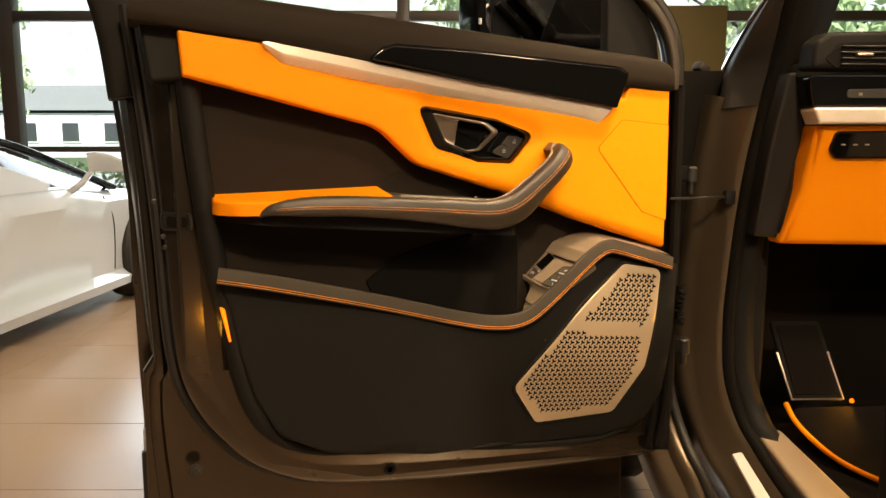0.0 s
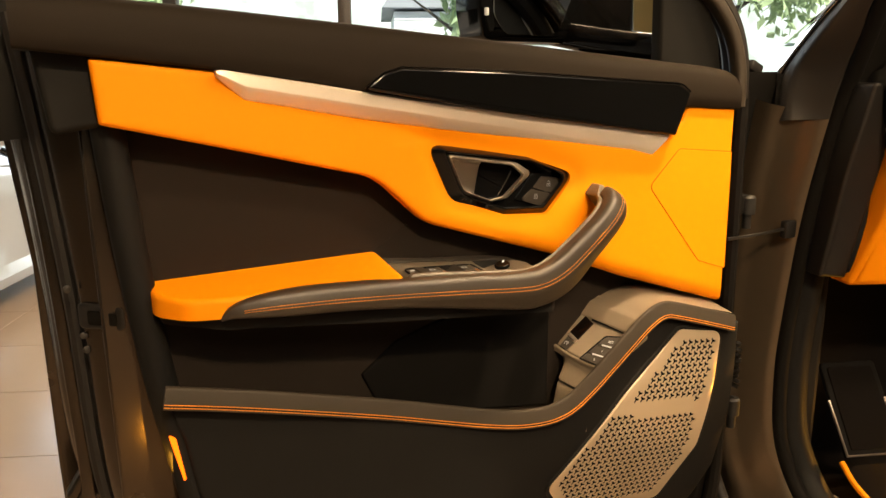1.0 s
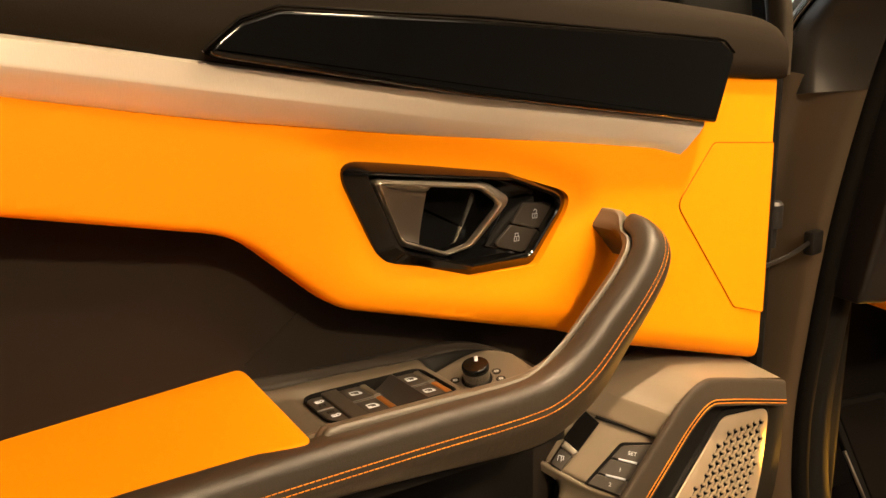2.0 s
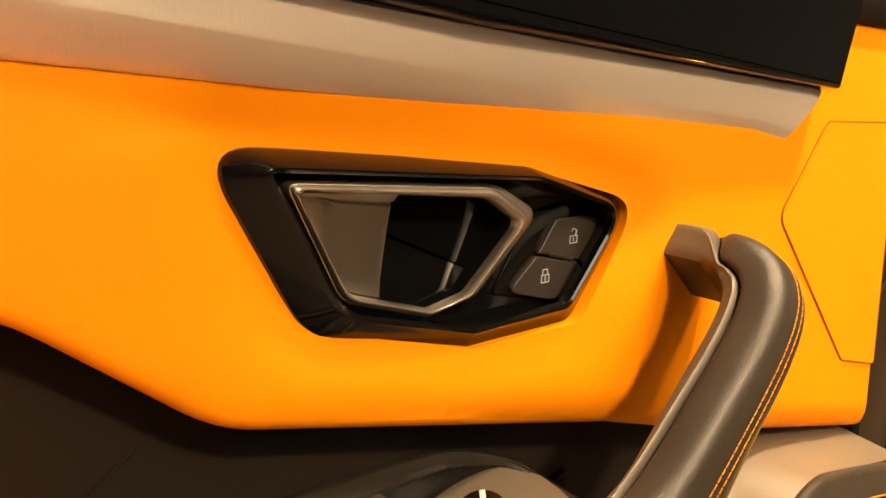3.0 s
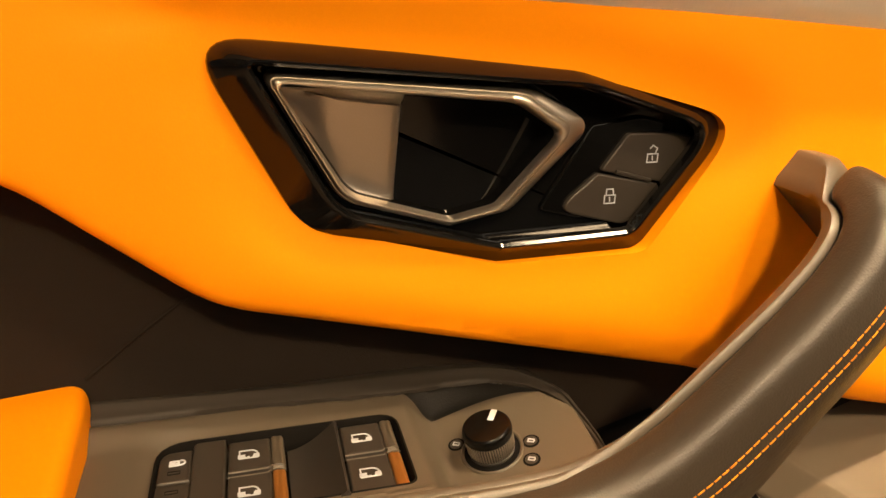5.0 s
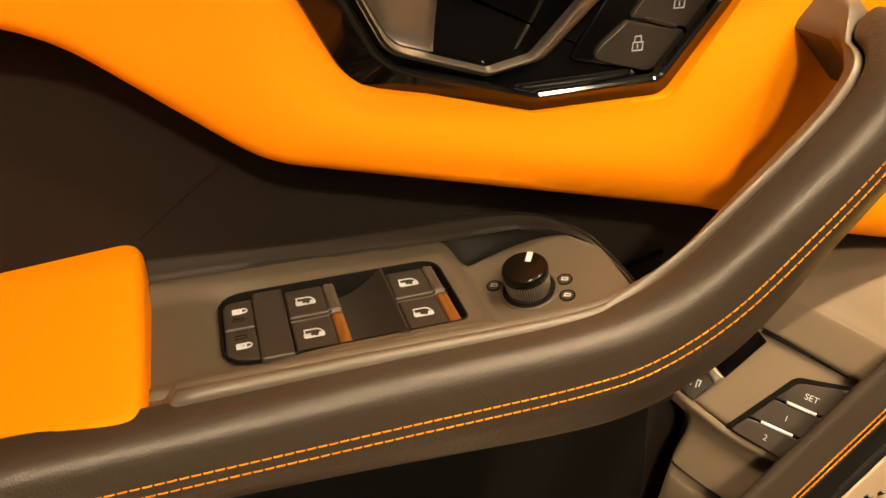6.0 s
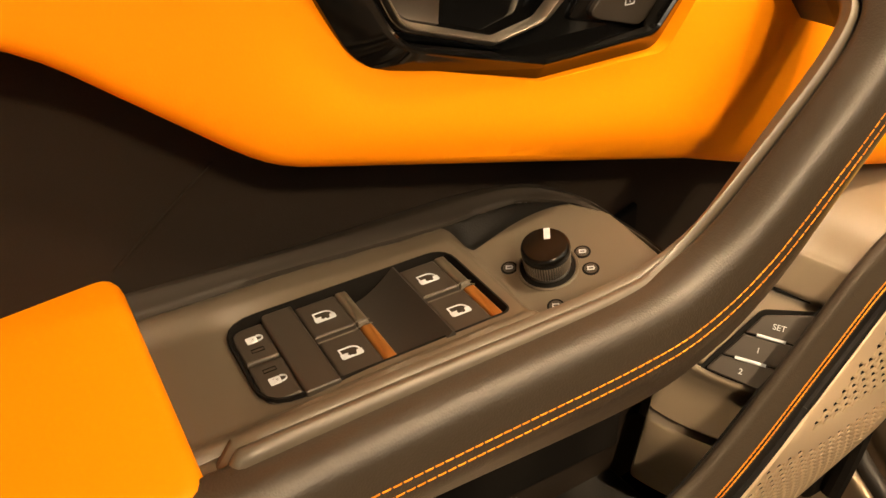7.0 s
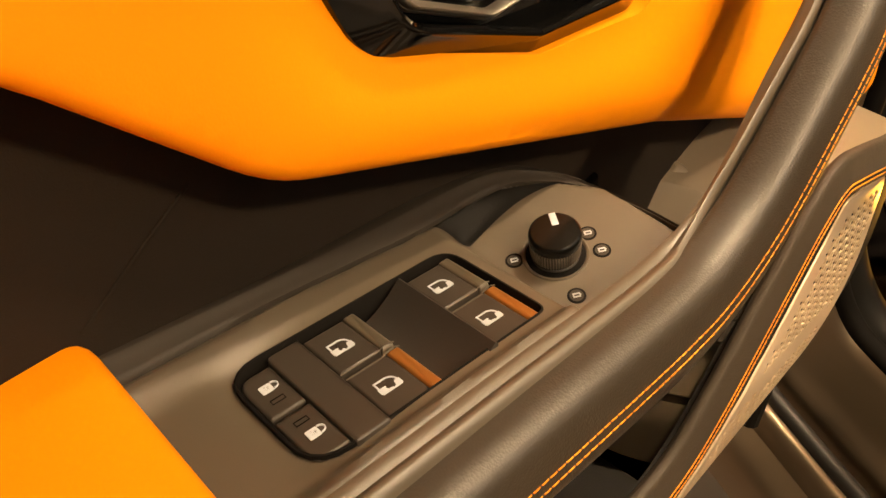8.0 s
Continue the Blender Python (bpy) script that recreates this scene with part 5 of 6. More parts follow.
for a, b in zip(PILLAR_GLASS, PILLAR_SEAL):
    shape = [(0.0, -0.030), (0.0, -0.006), (0.05, -0.001), (0.14, 0.0065), (0.22, 0.0100), (0.30, 0.0075), (0.46, 0.001), (0.70, -0.002), (0.94, -0.004), (1.0, -0.012)]
    rows.append([cover.verts.new(a.lerp(b, f) + OUTWARD * (d + 0.014)) for f, d in shape])
rows.insert(0, [cover.verts.new(v.co - OUTWARD * 0.034 + Vector((0, 0, 0.003))) for v in rows[0]])
for lower_row, upper_row in zip(rows, rows[1:]):
    for k in range(len(lower_row) - 1):
        cover.faces.new((lower_row[k], lower_row[k + 1], upper_row[k + 1], upper_row[k]))
part("windscreen_pillar", cover, DARK, car, "dark windscreen pillar cover", angle=50)
EDGE = PILLAR_GLASS[11:]
part("pillar_strip", sweep([p + Vector((-0.0050, 0.004, 0.004)) for p in EDGE], oblong(0.009, 0.012, 0.003), (1, 0, 0)), CHROME, car, "bright pillar edge strip")
part("pillar_gloss", sweep([p + Vector((0.0040, -0.001, 0.001)) for p in EDGE], oblong(0.012, 0.018, 0.004), (1, 0, 0)), GLOSS, car)
inner, rows = bmesh.new(), []
for k, p in enumerate(OPENING[:22]):
    back = Vector((0.272 - 0.060 * ease(4, 22, k), p.y + 0.10, p.z + 0.005))
    rows.append([inner.verts.new(q) for q in (p + Vector((0.010, 0.004, 0)), p + Vector((0.022, -0.010, 0)), p + Vector((0.046, -0.010, 0.0)), p.lerp(back, 0.6) + Vector((0.004, -0.012, 0.0)), back, back + Vector((0.004, 0.05, 0)))])
for first, second in zip(rows, rows[1:]):
    for k in range(len(first) - 1):
        inner.faces.new((first[k], second[k], second[k + 1], first[k + 1]))
part("pillar_trim", inner, VINYL, car, "dark inner windscreen pillar trim", angle=50)
part("bonnet_hinge", block((0.034, 0.03, 0.022), (0.022, 0.088, 1.290), 0.005, pose(0, 0, 0, 0, 25, 20)), RUBBER, car)
part("windscreen", relief([(0.075, 0.0), (1.30, 0.0), (1.22, 0.62), (0.155, 0.62)], 0.005, 0.001, where=lambda u, v, w: Vector((u, 0.07 - v * 0.84, 1.33 + v * 0.50 + w))), CLEAR, car, "clear windscreen").visible_shadow = False
part("kick_panel", relief([(0.150, 1.25, 0.01), (0.175, 1.25, 0.01), (0.170, 0.44, 0.02), (0.115, 0.44, 0.03), (0.115, 0.70)], 0.05, 0.010, where=lambda u, v, w: Vector((u, 0.045 - w, v))), VINYL, car, "dark footwell side trim")
part("front_wheel", turned([(0.22, -0.13), (0.36, -0.13), (0.375, -0.11), (0.375, 0.11), (0.36, 0.13), (0.22, 0.13)], (-0.06, 0.75, 0.375), (1, 0, 0), 40), RUBBER, car, "black front wheel")


# dashboard
def on_dash(y):
    return lambda u, v, w: Vector((u, y - w, v))


part("dash_body", relief([(0.152, 0.90, 0.02), (0.150, 1.30, 0.02), (0.175, 1.338, 0.02), (1.35, 1.345, 0.03), (1.35, 0.90)], 0.25, 0.015, 3, where=on_dash(0.16)), VINYL, car, "dark leather dashboard", angle=50)
part("dash_orange", relief([(0.1500, 0.888, 0.008), (0.174, 1.010, 0.05), (0.180, 1.150, 0.004), (1.2, 1.155), (1.2, 0.868)], 0.06, 0.012, 4, where=lambda u, v, w: Vector((u, -0.030 - w - 0.08 * (v - 0.88) / 0.267, v))), ORANGE, car,
     "orange leather knee panel", angle=60)
part("dash_blade", relief([(0.174, 1.153, 0.003), (0.158, 1.187, 0.006), (1.2, 1.189), (1.2, 1.155)], 0.06, 0.005, where=on_dash(-0.130)), ALU, car, "brushed aluminium dash strip")
part("dash_gloss", relief([(0.158, 1.189, 0.008), (0.146, 1.254, 0.010), (1.2, 1.262), (1.2, 1.190)], 0.06, 0.004, where=on_dash(-0.128)), GLOSS, car, "piano black dash inlay")
part("dash_side_cover", relief([(0.128, 1.262, 0.008), (0.148, 1.262, 0.008), (0.178, 1.136, 0.01), (0.152, 0.90, 0.004), (0.098, 0.905, 0.004), (0.108, 1.10)], 0.07, 0.006,
                               where=lambda u, v, w: Vector((u, -0.005 - w - 0.06 * (v - 0.88) / 0.38, v))), RUBBER, car, "dark dashboard end cover")
vent = part("air_vent", relief([(0.142, 1.263, 0.012), (0.146, 1.318, 0.02), (0.175, 1.338, 0.02), (0.45, 1.345, 0.02), (0.45, 1.262, 0.01)], 0.06, 0.010, where=on_dash(-0.145)), VINYL, car, "black hexagonal air vent")
part("vent_mouth", relief([(0.167, 1.284, 0.006), (0.196, 1.317, 0.010), (0.42, 1.320, 0.01), (0.42, 1.266, 0.01), (0.190, 1.266, 0.008)], 0.002, 0.0005, 1, where=on_dash(-0.2042)), BLACK, vent)
for k in range(4):
    part("vent_slat", block((0.21, 0.012, 0.003), (0.305, -0.206, 1.273 + 0.012 * k), 0.001), DARK, vent)
part("vent_thumb", block((0.034, 0.012, 0.006), (0.245, -0.212, 1.292), 0.002), SATIN, vent)
sw = part("light_switch", relief([(0.213, 1.098, 0.012), (0.220, 1.138, 0.012), (0.35, 1.140, 0.012), (0.35, 1.080, 0.012), (0.232, 1.080, 0.012)], 0.012, 0.004,
                                 where=lambda u, v, w: Vector((u, -0.086 - w - 0.08 * (v - 0.88) / 0.267, v))), GLOSS, car, "glossy black headlamp switch")
for k in range(3):
    part("switch_mark", block((0.010, 0.001, 0.003), (0.240 + 0.026 * k, -0.1670, 1.110), 0.0002), GREY, sw)
knee = part("dash_button", relief([(0.226, 1.206, 0.008), (0.228, 1.224, 0.008), (0.33, 1.226, 0.008), (0.33, 1.206, 0.008)], 0.004, 0.0015, where=on_dash(-0.186)), DARK, car, "black start button strip")
part("button_icon", block((0.008, 0.001, 0.006), (0.256, -0.1905, 1.214), 0.0002), GREY, knee)

# footwell with dead pedal and mat
part("footwell_wall", relief([(0.13, 0.40), (1.1, 0.40), (1.1, 0.95), (0.13, 0.95)], 0.02, 0.004, where=on_dash(0.22)), CARPET, car, "black carpeted footwell")
part("footwell_floor", relief([(0.12, -0.95), (1.1, -0.95), (1.1, 0.25), (0.14, 0.25)], 0.02, 0.004, where=lambda u, v, w: Vector((u, v, 0.385 + w))), CARPET, car)
PEDAL = lambda u, v, w: Vector((u, -0.02 + v * 0.50 - w * 0.86, 0.494 + v * 0.86 + w * 0.50))
pedal = part("foot_rest", relief([(0.235, 0.0, 0.004), (0.365, 0.0, 0.004), (0.345, 0.20, 0.01), (0.220, 0.20, 0.01)], 0.010, 0.003, where=PEDAL), BLACK, car, "metal-framed foot rest")
part("rest_frame", tube([PEDAL(u, v, 0.010) for u, v in ((0.222, 0.12), (0.2365, 0.003), (0.363, 0.003), (0.350, 0.12))], 0.0030, (0, 0, 1), 8), LEVER, pedal, "polished metal edge")
part("rest_pad", relief([(0.247, 0.014, 0.004), (0.353, 0.014, 0.004), (0.335, 0.19, 0.008), (0.232, 0.19, 0.008)], 0.004, 0.002, where=lambda u, v, w: PEDAL(u, v, w + 0.009)), CARPET, pedal, "black rubber pad")
part("footwell_lamp", turned([(0.006, 0), (0.004, 0.005)], (0.395, -0.01, 0.49), (0, -1, 0), 12), AMBER, car, "small orange floor lamp")
MAT = curve_through([(0.215, -0.04, 0.497), (0.222, -0.10, 0.460), (0.255, -0.22, 0.425), (0.33, -0.36, 0.415), (0.42, -0.43, 0.415), (0.6, -0.46, 0.415)], 6)
mat_ob = part("floor_mat", relief([(0.225, -0.03, 0.03), (0.26, -0.23, 0.05), (0.34, -0.36, 0.05), (0.45, -0.43, 0.03), (0.8, -0.44), (0.8, -0.03)], 0.008, 0.003,
                                  where=lambda u, v, w: Vector((u, v, 0.408 + w + 0.07 * ease(-0.12, -0.02, v)))), CARPET, car, "black floor mat with orange piping")
part("mat_piping", tube(MAT, 0.006, (1, 0, 0), 8), ORANGE, mat_ob, "orange piping")
part("seat_side", relief([(-0.565, 0.42), (-0.568, 0.70, 0.05), (-0.60, 0.90, 0.06), (-1.2, 0.98), (-1.2, 0.42)], 0.45, 0.03, 4, where=lambda u, v, w: Vector((0.10 + 0.45 - w, u, v))), VINYL, car,
     "dark leather seat side", angle=50)

# ---- showroom ----
def in_room(x, y, z):
    return ROOM @ Vector((x, y, z))


def slab(name, size, centre, material, label, kind="structure", bevel=0.0, category=""):
    ob = new(name, mesh_from(block(size, (0, 0, 0), bevel), name))
    ob.data.materials.append(material)
    ob.matrix_world = Matrix.Translation(in_room(*centre)) @ ROOM
    return tagged(ob, label, category, kind=kind)


WALL_Y = 8.6
floor = slab("floor", (24, 18, 0.2), (0, 1.5, -0.106), GROUT, "showroom floor of large beige tiles")
ceiling = slab("ceiling", (24, 18, 0.2), (0, 1.5, 3.5), PLASTER, "plain plaster showroom ceiling")
slab("wall_south", (24, 0.2, 3.4), (0, -7.4, 1.7), PLASTER, "plain plaster wall")
slab("wall_west", (0.2, 18, 3.4), (-12.0, 1.5, 1.7), PLASTER, "plain plaster wall")
slab("wall_east", (0.2, 18, 3.4), (12.0, 1.5, 1.7), PLASTER, "plain plaster wall")
slab("wall_north", (24, 0.3, 0.42), (0, WALL_Y, 3.2), FRAME, "dark window header beam")
# A fitting for every lamp above, the added side and front ones too.
for place, size, watts in LAMPS:
    lamp = thing("downlight", "round recessed ceiling downlight, lit, placed for key and fill light", "ceiling lamp", (place[0], place[1], 3.38), group="ceiling lamps")
    part("diffuser", turned([(size / 2 + 0.005, 0.0), (size / 2 + 0.005, 0.012)], (place[0], place[1], 3.375), n=28), GLOW, lamp)
    part("lamp_ring", turned([(size / 2 + 0.03, 0.0), (size / 2 + 0.03, 0.02), (size / 2 + 0.006, 0.025)], (place[0], place[1], 3.378), n=28), SATIN, lamp)
# Bodies for the added fill panels.
for place, wide, deep, watts in FILL_PANELS:
    lamp = thing("fill_panel", "added flat rectangular ceiling fill panel, unseen, lit", "ceiling lamp", (place[0], place[1], 3.38), group="ceiling panels")
    part("diffuser", block((wide, deep, 0.012), (place[0], place[1], 3.379), 0.002), GLOW, lamp)
    for sx, sy, w, d in ((0, 1, wide + 0.06, 0.03), (0, -1, wide + 0.06, 0.03), (1, 0, 0.03, deep), (-1, 0, 0.03, deep)):
        part("panel_frame", block((w, d, 0.03), (place[0] + sx * (wide / 2 + 0.015), place[1] + sy * (deep / 2 + 0.015), 3.382), 0.004), SATIN, lamp)
tube_lamp = thing("tube_lamp", "long thin white ceiling tube lamp, lit", "ceiling lamp", (0.4, -2.5, 3.30))
part("tube_glow", block((2.6, 0.06, 0.03), (0.4, -2.5, 3.30), 0.01), GLOW, tube_lamp)
part("tube_channel", block((2.64, 0.09, 0.06), (0.4, -2.5, 3.346), 0.008), FRAME, tube_lamp)

# window wall: posts, rails and panes
win = tagged(new("window_1"), "dark framed full-height showroom windows", "window", kind="structure")
win.matrix_basis = Matrix.Translation(in_room(0, WALL_Y, 0)) @ ROOM
POSTS = [-9.4, -7.0, -4.62, -2.1, -0.42, 2.0, 4.85, 6.6, 8.8]
for x in POSTS:
    part("window_post", block((0.13 if x != -4.62 else 0.17, 0.16, 3.0), (x, 0, 1.5), 0.01), FRAME, win)
for x1, x2 in zip(POSTS, POSTS[1:]):
    part("window_rail", block((x2 - x1 - 0.14, 0.12, 0.10), ((x1 + x2) / 2, 0, 2.42), 0.008), FRAME, win)
    part("window_rail", block((x2 - x1 - 0.14, 0.10, 0.06), ((x1 + x2) / 2, 0, 1.02), 0.008), FRAME, win)
    part("window_rail", block((x2 - x1 - 0.14, 0.12, 0.12), ((x1 + x2) / 2, 0, 0.06), 0.008), FRAME, win)
    p = part("window_pane", block((x2 - x1 - 0.14, 0.008, 2.86), ((x1 + x2) / 2, 0.03, 1.55)), CLEAR, win)
    p.visible_shadow = False

banner = new("window_banner", mesh_from(block((0.86, 0.02, 1.5), (0, 0, 0), 0.004), "window_banner"))
banner.data.materials.append(BANNER)
banner.matrix_world = Matrix.Translation(in_room(2.52, 8.42, 1.75)) @ ROOM
tagged(banner, "olive brown banner hanging in the showroom window", "banner")

# white sports car beyond the door
white = thing("sports_car", "white low sports car parked on the showroom floor", "car", tuple(in_room(-3.20, 4.3, 0)), TURN - 3.0, world_parts=False)


def car_section(y):
    """Half widths and heights of the body at y along the car."""
    nose = ease(1.3, 2.1, y)
    tail = ease(-1.6, -2.2, y) if y < -1.6 else 0
    belt = 0.84 - 0.22 * nose - 0.06 * ease(0.4, 1.2, y)
    half = 0.98 - 0.10 * nose - 0.06 * tail
    tuck = 0.05 * math.exp(-((y - 0.1) / 0.55) ** 2)
    return [(half - 0.10, 0.13), (half - 0.01, 0.14), (half + 0.01, 0.20), (half - 0.035, 0.25), (half - 0.03 - tuck * 0.5, 0.42), (half - 0.01 - tuck, 0.58), (half - 0.015, 0.72), (half - 0.06, belt - 0.03),
            (half - 0.12, belt), (half * 0.5, belt + 0.02), (0.0, belt + 0.03)]


def white_body():
    bm = bmesh.new()
    rows = []
    for k in range(45):
        y = -2.2 + 4.4 * k / 44
        s = car_section(y)
        loop = [(x, z) for x, z in s] + [(-x, z) for x, z in reversed(s[:-1])]
        rows.append([bm.verts.new((x, y, z)) for x, z in loop])
    for r1, r2 in zip(rows, rows[1:]):
        for i in range(len(r1)):
            bm.faces.new((r1[i - 1], r1[i], r2[i], r2[i - 1]))
    bm.faces.new(rows[0]), bm.faces.new(rows[-1])
    return bm


part("body", white_body(), WHITE, white, "white painted body", angle=40)


def cabin():
    bm = bmesh.new()
    rows = []
    for y, half, z in ((1.15, 0.72, 0.80), (0.60, 0.74, 0.98), (0.05, 0.68, 1.13), (-0.5, 0.66, 1.16), (-1.1, 0.66, 1.05), (-1.9, 0.6, 0.86)):
        rows.append([bm.verts.new(p) for p in ((0.86, y, 0.79), (half, y, z - 0.03), (half * 0.8, y, z), (0, y, z + 0.015), (-half * 0.8, y, z), (-half, y, z - 0.03), (-0.86, y, 0.79))])
    for r1, r2 in zip(rows, rows[1:]):
        for i in range(1, len(r1)):
            bm.faces.new((r1[i - 1], r1[i], r2[i], r2[i - 1]))
    return bm


part("cabin_glass", cabin(), GLOSS, white, "dark tinted cabin glass", angle=60)
part("roof_pillar", sweep(curve_through([(0.885, 1.12, 0.80), (0.82, 0.62, 0.96), (0.75, 0.10, 1.11), (0.72, -0.5, 1.16)], 6), oblong(0.06, 0.035, 0.01), (1, 0, 0)), GLOSS, white, "black windscreen pillar")
# White paint on this pane stands in for a reflection of the hall.
part("side_window", relief([(-0.55, 0.82), (0.30, 0.82, 0.02), (0.42, 0.86, 0.02), (-0.20, 1.05, 0.02), (-0.55, 1.08)], 0.01, 0.003, where=lambda u, v, w: Vector((0.875 - (v - 0.82) * 0.55 + w, u, v))), WHITE, white,
     "side window painted white as a reflection of the bright hall")
wm = part("wing_mirror", sweep(curve_through([(0.99, 0.62, 0.98), (1.06, 0.64, 0.985), (1.16, 0.66, 0.965), (1.22, 0.67, 0.94)], 5), oblong(0.10, 0.13, 0.03), (0, 1, 0),
                               lambda s: (1 - 0.55 * s, 1 - 0.7 * s * s)), WHITE, white, "white wing mirror")
part("mirror_stalk", sweep(curve_through([(0.90, 0.52, 0.80), (0.97, 0.56, 0.86), (1.02, 0.62, 0.95)], 4), oblong(0.05, 0.03, 0.01), (0, 1, 0)), WHITE, wm)
part("door_gap", tube(curve_through([(0.965, 0.93, 0.27), (0.975, 0.93, 0.45), (0.965, 0.94, 0.62), (0.945, 0.86, 0.76)], 5), 0.004, (1, 0, 0), 6), BLACK, white)
for y in (1.42, -1.25):
    for side in (1, -1):
        q = part("wheel", turned([(0.20, -0.11), (0.33, -0.11), (0.345, -0.09), (0.345, 0.09), (0.33, 0.11), (0.27, 0.115), (0.25, 0.10), (0.10, 0.09)], (side * 0.885, y, 0.345), (side, 0, 0), 36), RUBBER, white,
                 "black low-profile wheel")
        for k in range(5):
            a = math.tau * k / 5
            part("spoke", block((0.02, 0.05, 0.20), (side * 0.99, y + 0.14 * math.sin(a), 0.345 + 0.14 * math.cos(a)), 0.006, pose(0, 0, 0, -math.degrees(a), 0, 0)), DARK, q)

# ---- outside ----
ground = new("ground", mesh_from(block((400, 400, 0.4), (0, 0, -0.42)), "ground"))
ground.data.materials.append(ASPHALT)
ground.matrix_world = ROOM
tagged(ground, "pale paved ground outside the showroom", kind="structure")
lawn = slab("lawn", (120, 40, 0.3), (0, 52, -0.10), GRASS, "green lawn across the road")
rng = random.Random(7)


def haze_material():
    m = bpy.data.materials.new("self_lit_haze")
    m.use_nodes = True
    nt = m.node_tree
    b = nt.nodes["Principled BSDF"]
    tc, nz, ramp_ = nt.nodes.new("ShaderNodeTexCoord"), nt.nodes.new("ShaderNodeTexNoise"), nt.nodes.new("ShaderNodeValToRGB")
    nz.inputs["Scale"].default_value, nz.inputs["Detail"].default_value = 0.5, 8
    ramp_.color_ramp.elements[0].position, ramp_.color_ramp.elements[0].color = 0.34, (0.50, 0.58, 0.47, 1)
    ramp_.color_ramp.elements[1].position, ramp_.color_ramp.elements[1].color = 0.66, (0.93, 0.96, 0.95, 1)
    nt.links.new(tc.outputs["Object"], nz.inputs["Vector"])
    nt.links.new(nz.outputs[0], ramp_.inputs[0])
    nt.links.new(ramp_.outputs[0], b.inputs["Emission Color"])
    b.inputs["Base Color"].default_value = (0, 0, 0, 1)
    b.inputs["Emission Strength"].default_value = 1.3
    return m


# Flat sheet that glows by itself: bright daylight haze put in as emission.
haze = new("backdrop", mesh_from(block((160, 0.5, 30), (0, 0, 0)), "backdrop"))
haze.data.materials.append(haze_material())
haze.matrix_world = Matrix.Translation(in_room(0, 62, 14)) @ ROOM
tagged(haze, "glowing backdrop sheet painted as bright hazy trees and sky", kind="structure")


def house(x, y, w, h, label):
    ob = thing("house", label, "house", tuple(in_room(x, y, 0)), TURN, world_parts=False)
    bm = bmesh.new()
    for k in range(int(h / 0.28)):
        block((w, 6.0, 0.26), (0, 0, 0.14 + 0.28 * k), 0.0, pose(0, 0, 0, 0.6, 0, 0), bm)
    part("wall", bm, SIDING, ob, "white horizontal siding")
    part("roof", relief([(-w / 2 - 0.4, h), (w / 2 + 0.4, h), (w / 2 - 0.6, h + 1.5), (-w / 2 + 0.6, h + 1.5)], 6.8, 0.02, 1, where=lambda u, v, q: Vector((u, 3.4 - q, v))), ROOFING, ob)
    for k in range(int(w / 2.6)):
        wx = -w / 2 + 1.4 + 2.6 * k
        f = part("window", block((1.2, 0.12, 1.3), (wx, -3.05, h * 0.55), 0.02), SIDING, ob)
        part("pane", block((1.0, 0.06, 1.1), (wx, -3.10, h * 0.55), 0.0), SMOKED, f)
    return ob


house(-22.5, 52, 14, 2.9, "pale bungalow with white siding and grey roof")
house(6.0, 30, 11, 3.4, "white house with horizontal siding and grey roof")


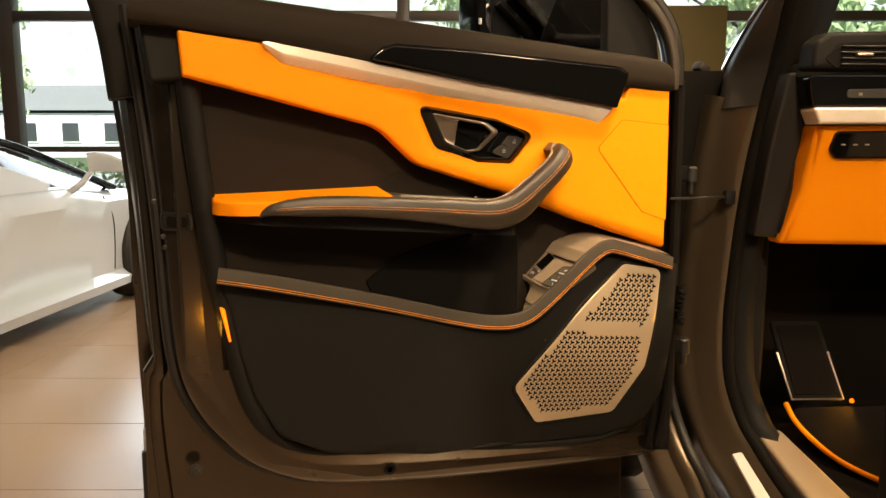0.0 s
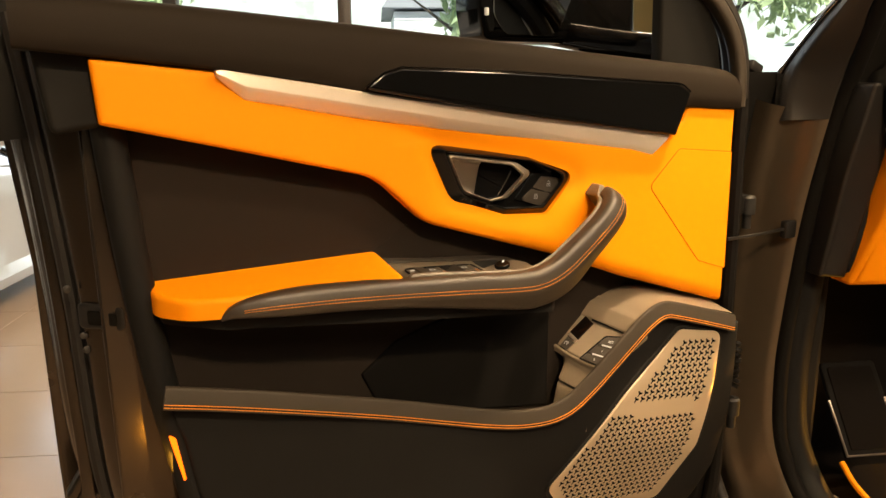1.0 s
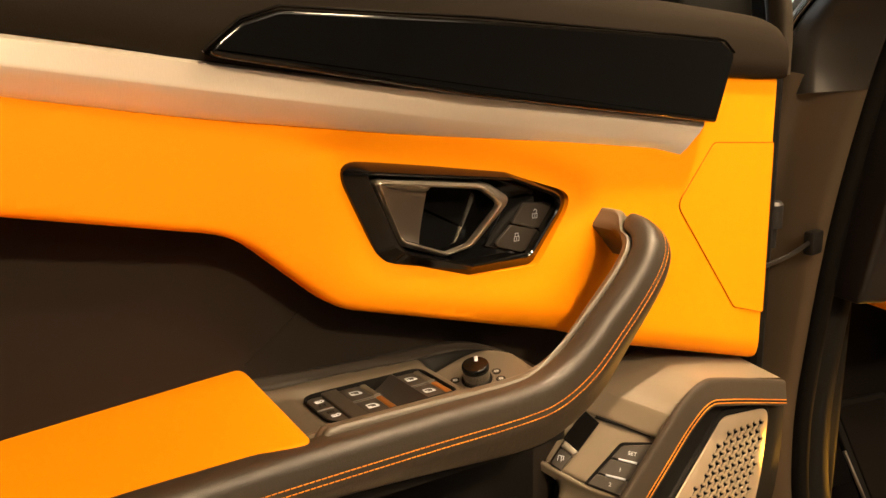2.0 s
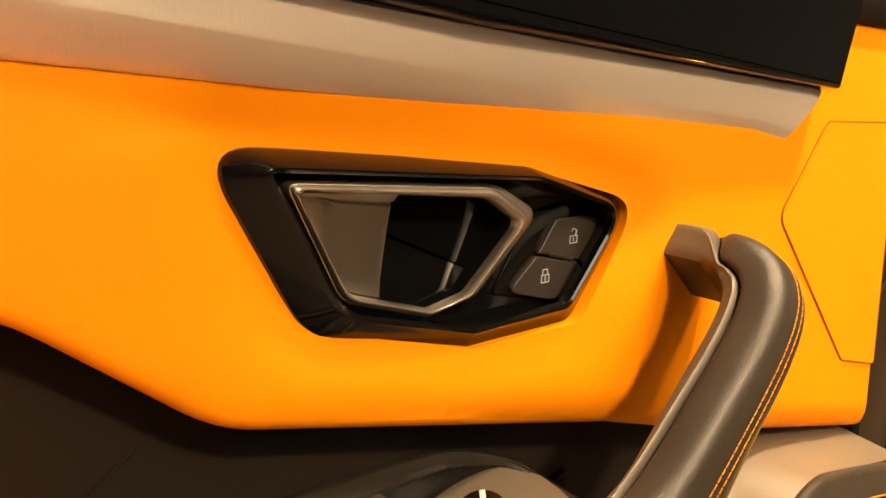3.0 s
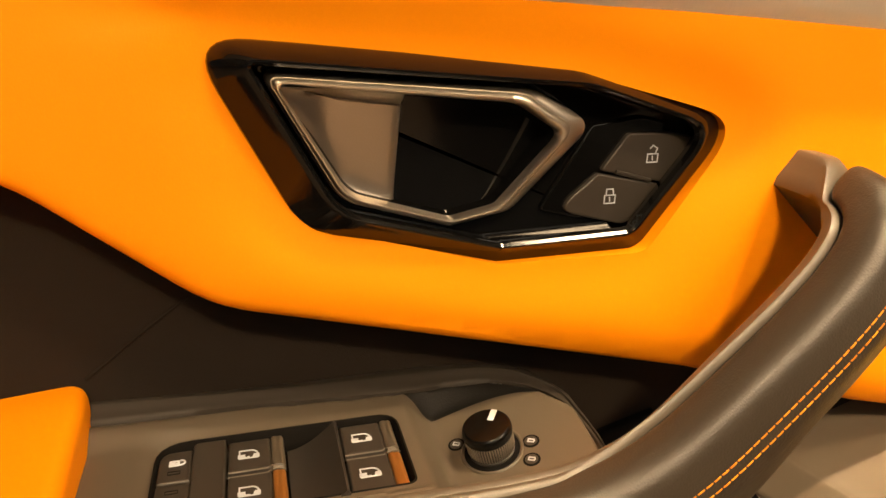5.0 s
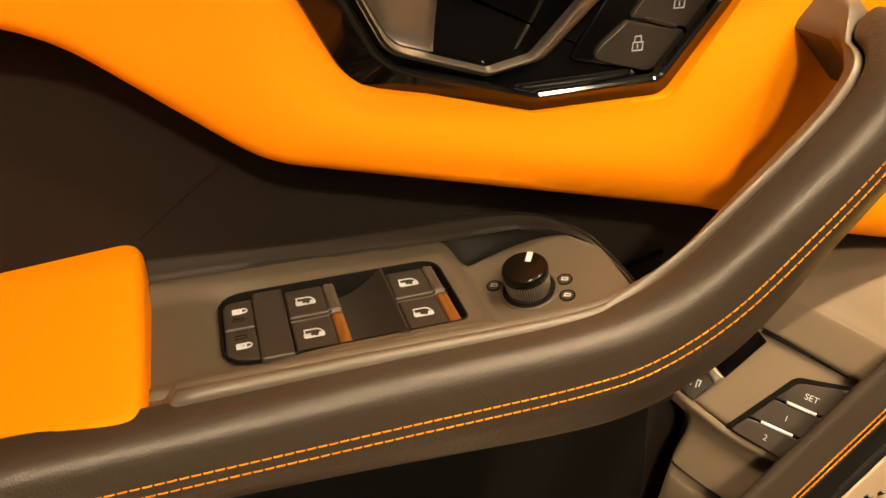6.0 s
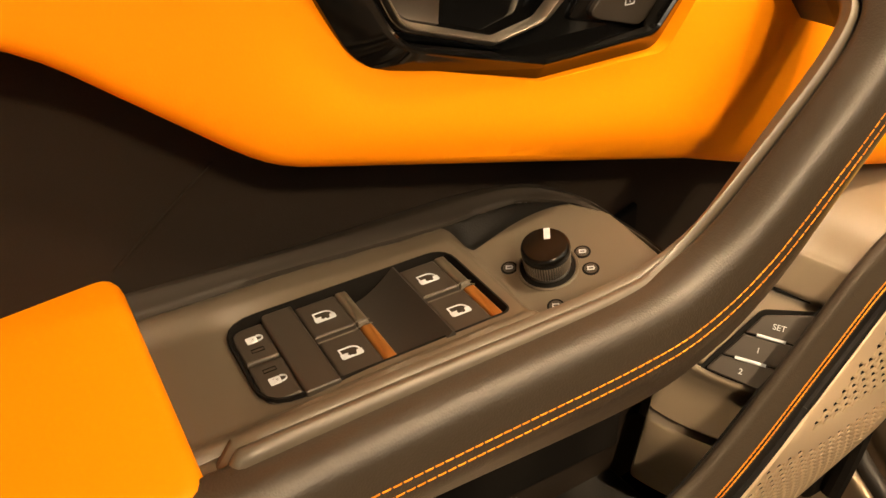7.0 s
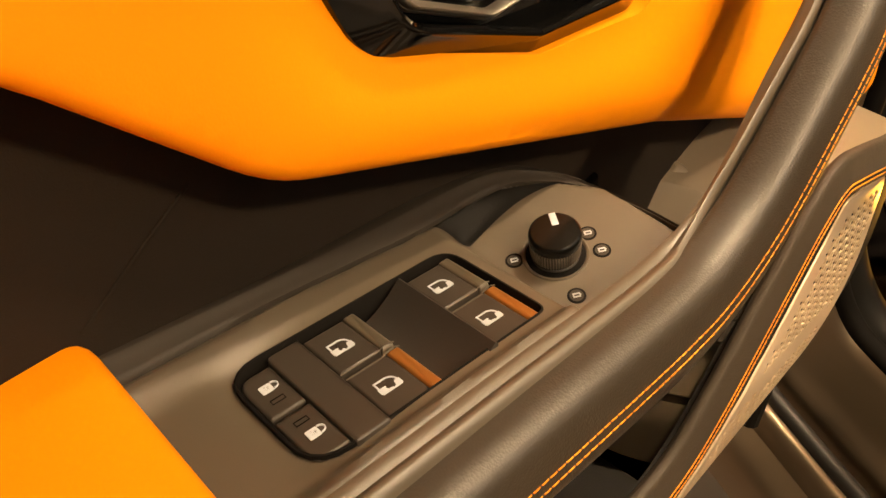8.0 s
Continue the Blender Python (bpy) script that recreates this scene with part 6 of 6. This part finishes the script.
def tree(x, y, h, spread):
    ob = thing("tree", "broad green leafy tree", "tree", tuple(in_room(x, y, 0)), rng.uniform(0, 360), world_parts=False, group="trees outside")
    trunk = tube(curve_through([(0, 0, -0.2), (0.1, 0.05, h * 0.25), (0.0, 0.15, h * 0.5), (0.2, 0.1, h * 0.8)], 4), 0.22, (1, 0, 0), 10, scale=lambda s: (1 - 0.8 * s, 1 - 0.8 * s))
    for k in range(7):
        a, z = rng.uniform(0, math.tau), h * rng.uniform(0.3, 0.65)
        d = Vector((math.cos(a), math.sin(a), rng.uniform(0.4, 0.9)))
        tube([Vector((0.05, 0.1, z)), Vector((0.05, 0.1, z)) + d * spread * 0.35, Vector((0, 0, z)) + d * spread * 0.75], 0.07, (0.3, 0.2, 1), 6, trunk, lambda s: (1 - 0.7 * s, 1 - 0.7 * s))
    part("trunk", trunk, BARK, ob)
    verts, faces = [], []
    clumps = [(rng.uniform(-1, 1) * spread * 0.75, rng.uniform(-1, 1) * spread * 0.75, h * rng.uniform(0.42, 0.98), rng.uniform(0.5, 1.1) * spread * 0.36) for _ in range(26)]
    for cx, cy, cz, r in clumps:
        for _ in range(150):
            d = Vector((rng.gauss(0, 1), rng.gauss(0, 1), rng.gauss(0, 0.8))).normalized() * r * rng.uniform(0.5, 1.1)
            c = Vector((cx, cy, cz)) + d
            e = Euler((rng.uniform(0, 3), rng.uniform(0, 3), rng.uniform(0, 6))).to_matrix()
            s = rng.uniform(0.10, 0.2)
            i = len(verts)
            verts += [c + e @ Vector(p) * s for p in ((-1, 0, 0), (0, -0.5, 0.1), (1, 0, 0), (0, 0.5, 0.1))]
            faces.append((i, i + 1, i + 2, i + 3))
    me = bpy.data.meshes.new("crown")
    me.from_pydata(verts, [], faces)
    part("crown", me, LEAF, ob)


for x, y, h, s in ((-9.0, 30, 7.0, 3.0), (-21, 34, 8.0, 3.5), (2.2, 20, 5.5, 2.4), (7.6, 18, 6.5, 3.0), (12.5, 17, 6.5, 2.8), (17.5, 20, 7.0, 3.2)):
    tree(x, y, h, s)
hedge_v, hedge_f = [], []
for _ in range(9000):
    c = in_room(rng.uniform(-16, 16), 13.0 + rng.uniform(-0.5, 0.5), rng.uniform(0.0, 0.75))
    e = Euler((rng.uniform(0, 3), rng.uniform(0, 3), rng.uniform(0, 6))).to_matrix()
    i = len(hedge_v)
    hedge_v += [c + e @ Vector(p) * rng.uniform(0.05, 0.1) for p in ((-1, 0, 0), (0, -0.5, 0.1), (1, 0, 0), (0, 0.5, 0.1))]
    hedge_f.append((i, i + 1, i + 2, i + 3))
me = bpy.data.meshes.new("hedge")
me.from_pydata(hedge_v, [], hedge_f)
me.materials.append(LEAF)
tagged(new("hedge", me), "low green hedge outside the windows", "hedge", kind="stuff")

# floor tiles, each with its own edge
tile_mesh = mesh_from(block((1.197, 0.597, 0.012), (0, 0, -0.006), 0.0008), "tile", 10)
tile_mesh.materials.append(TILE)
for i in range(-5, 7):
    for j in range(-6, 15):
        t = new("tile", tile_mesh)
        t.parent = floor
        t.matrix_parent_inverse = floor.matrix_world.inverted()
        t.matrix_basis = ROOM @ pose(-0.30 + 1.2 * i, 3.31 - 3.0 + 0.6 * (j - 1), 0.0)
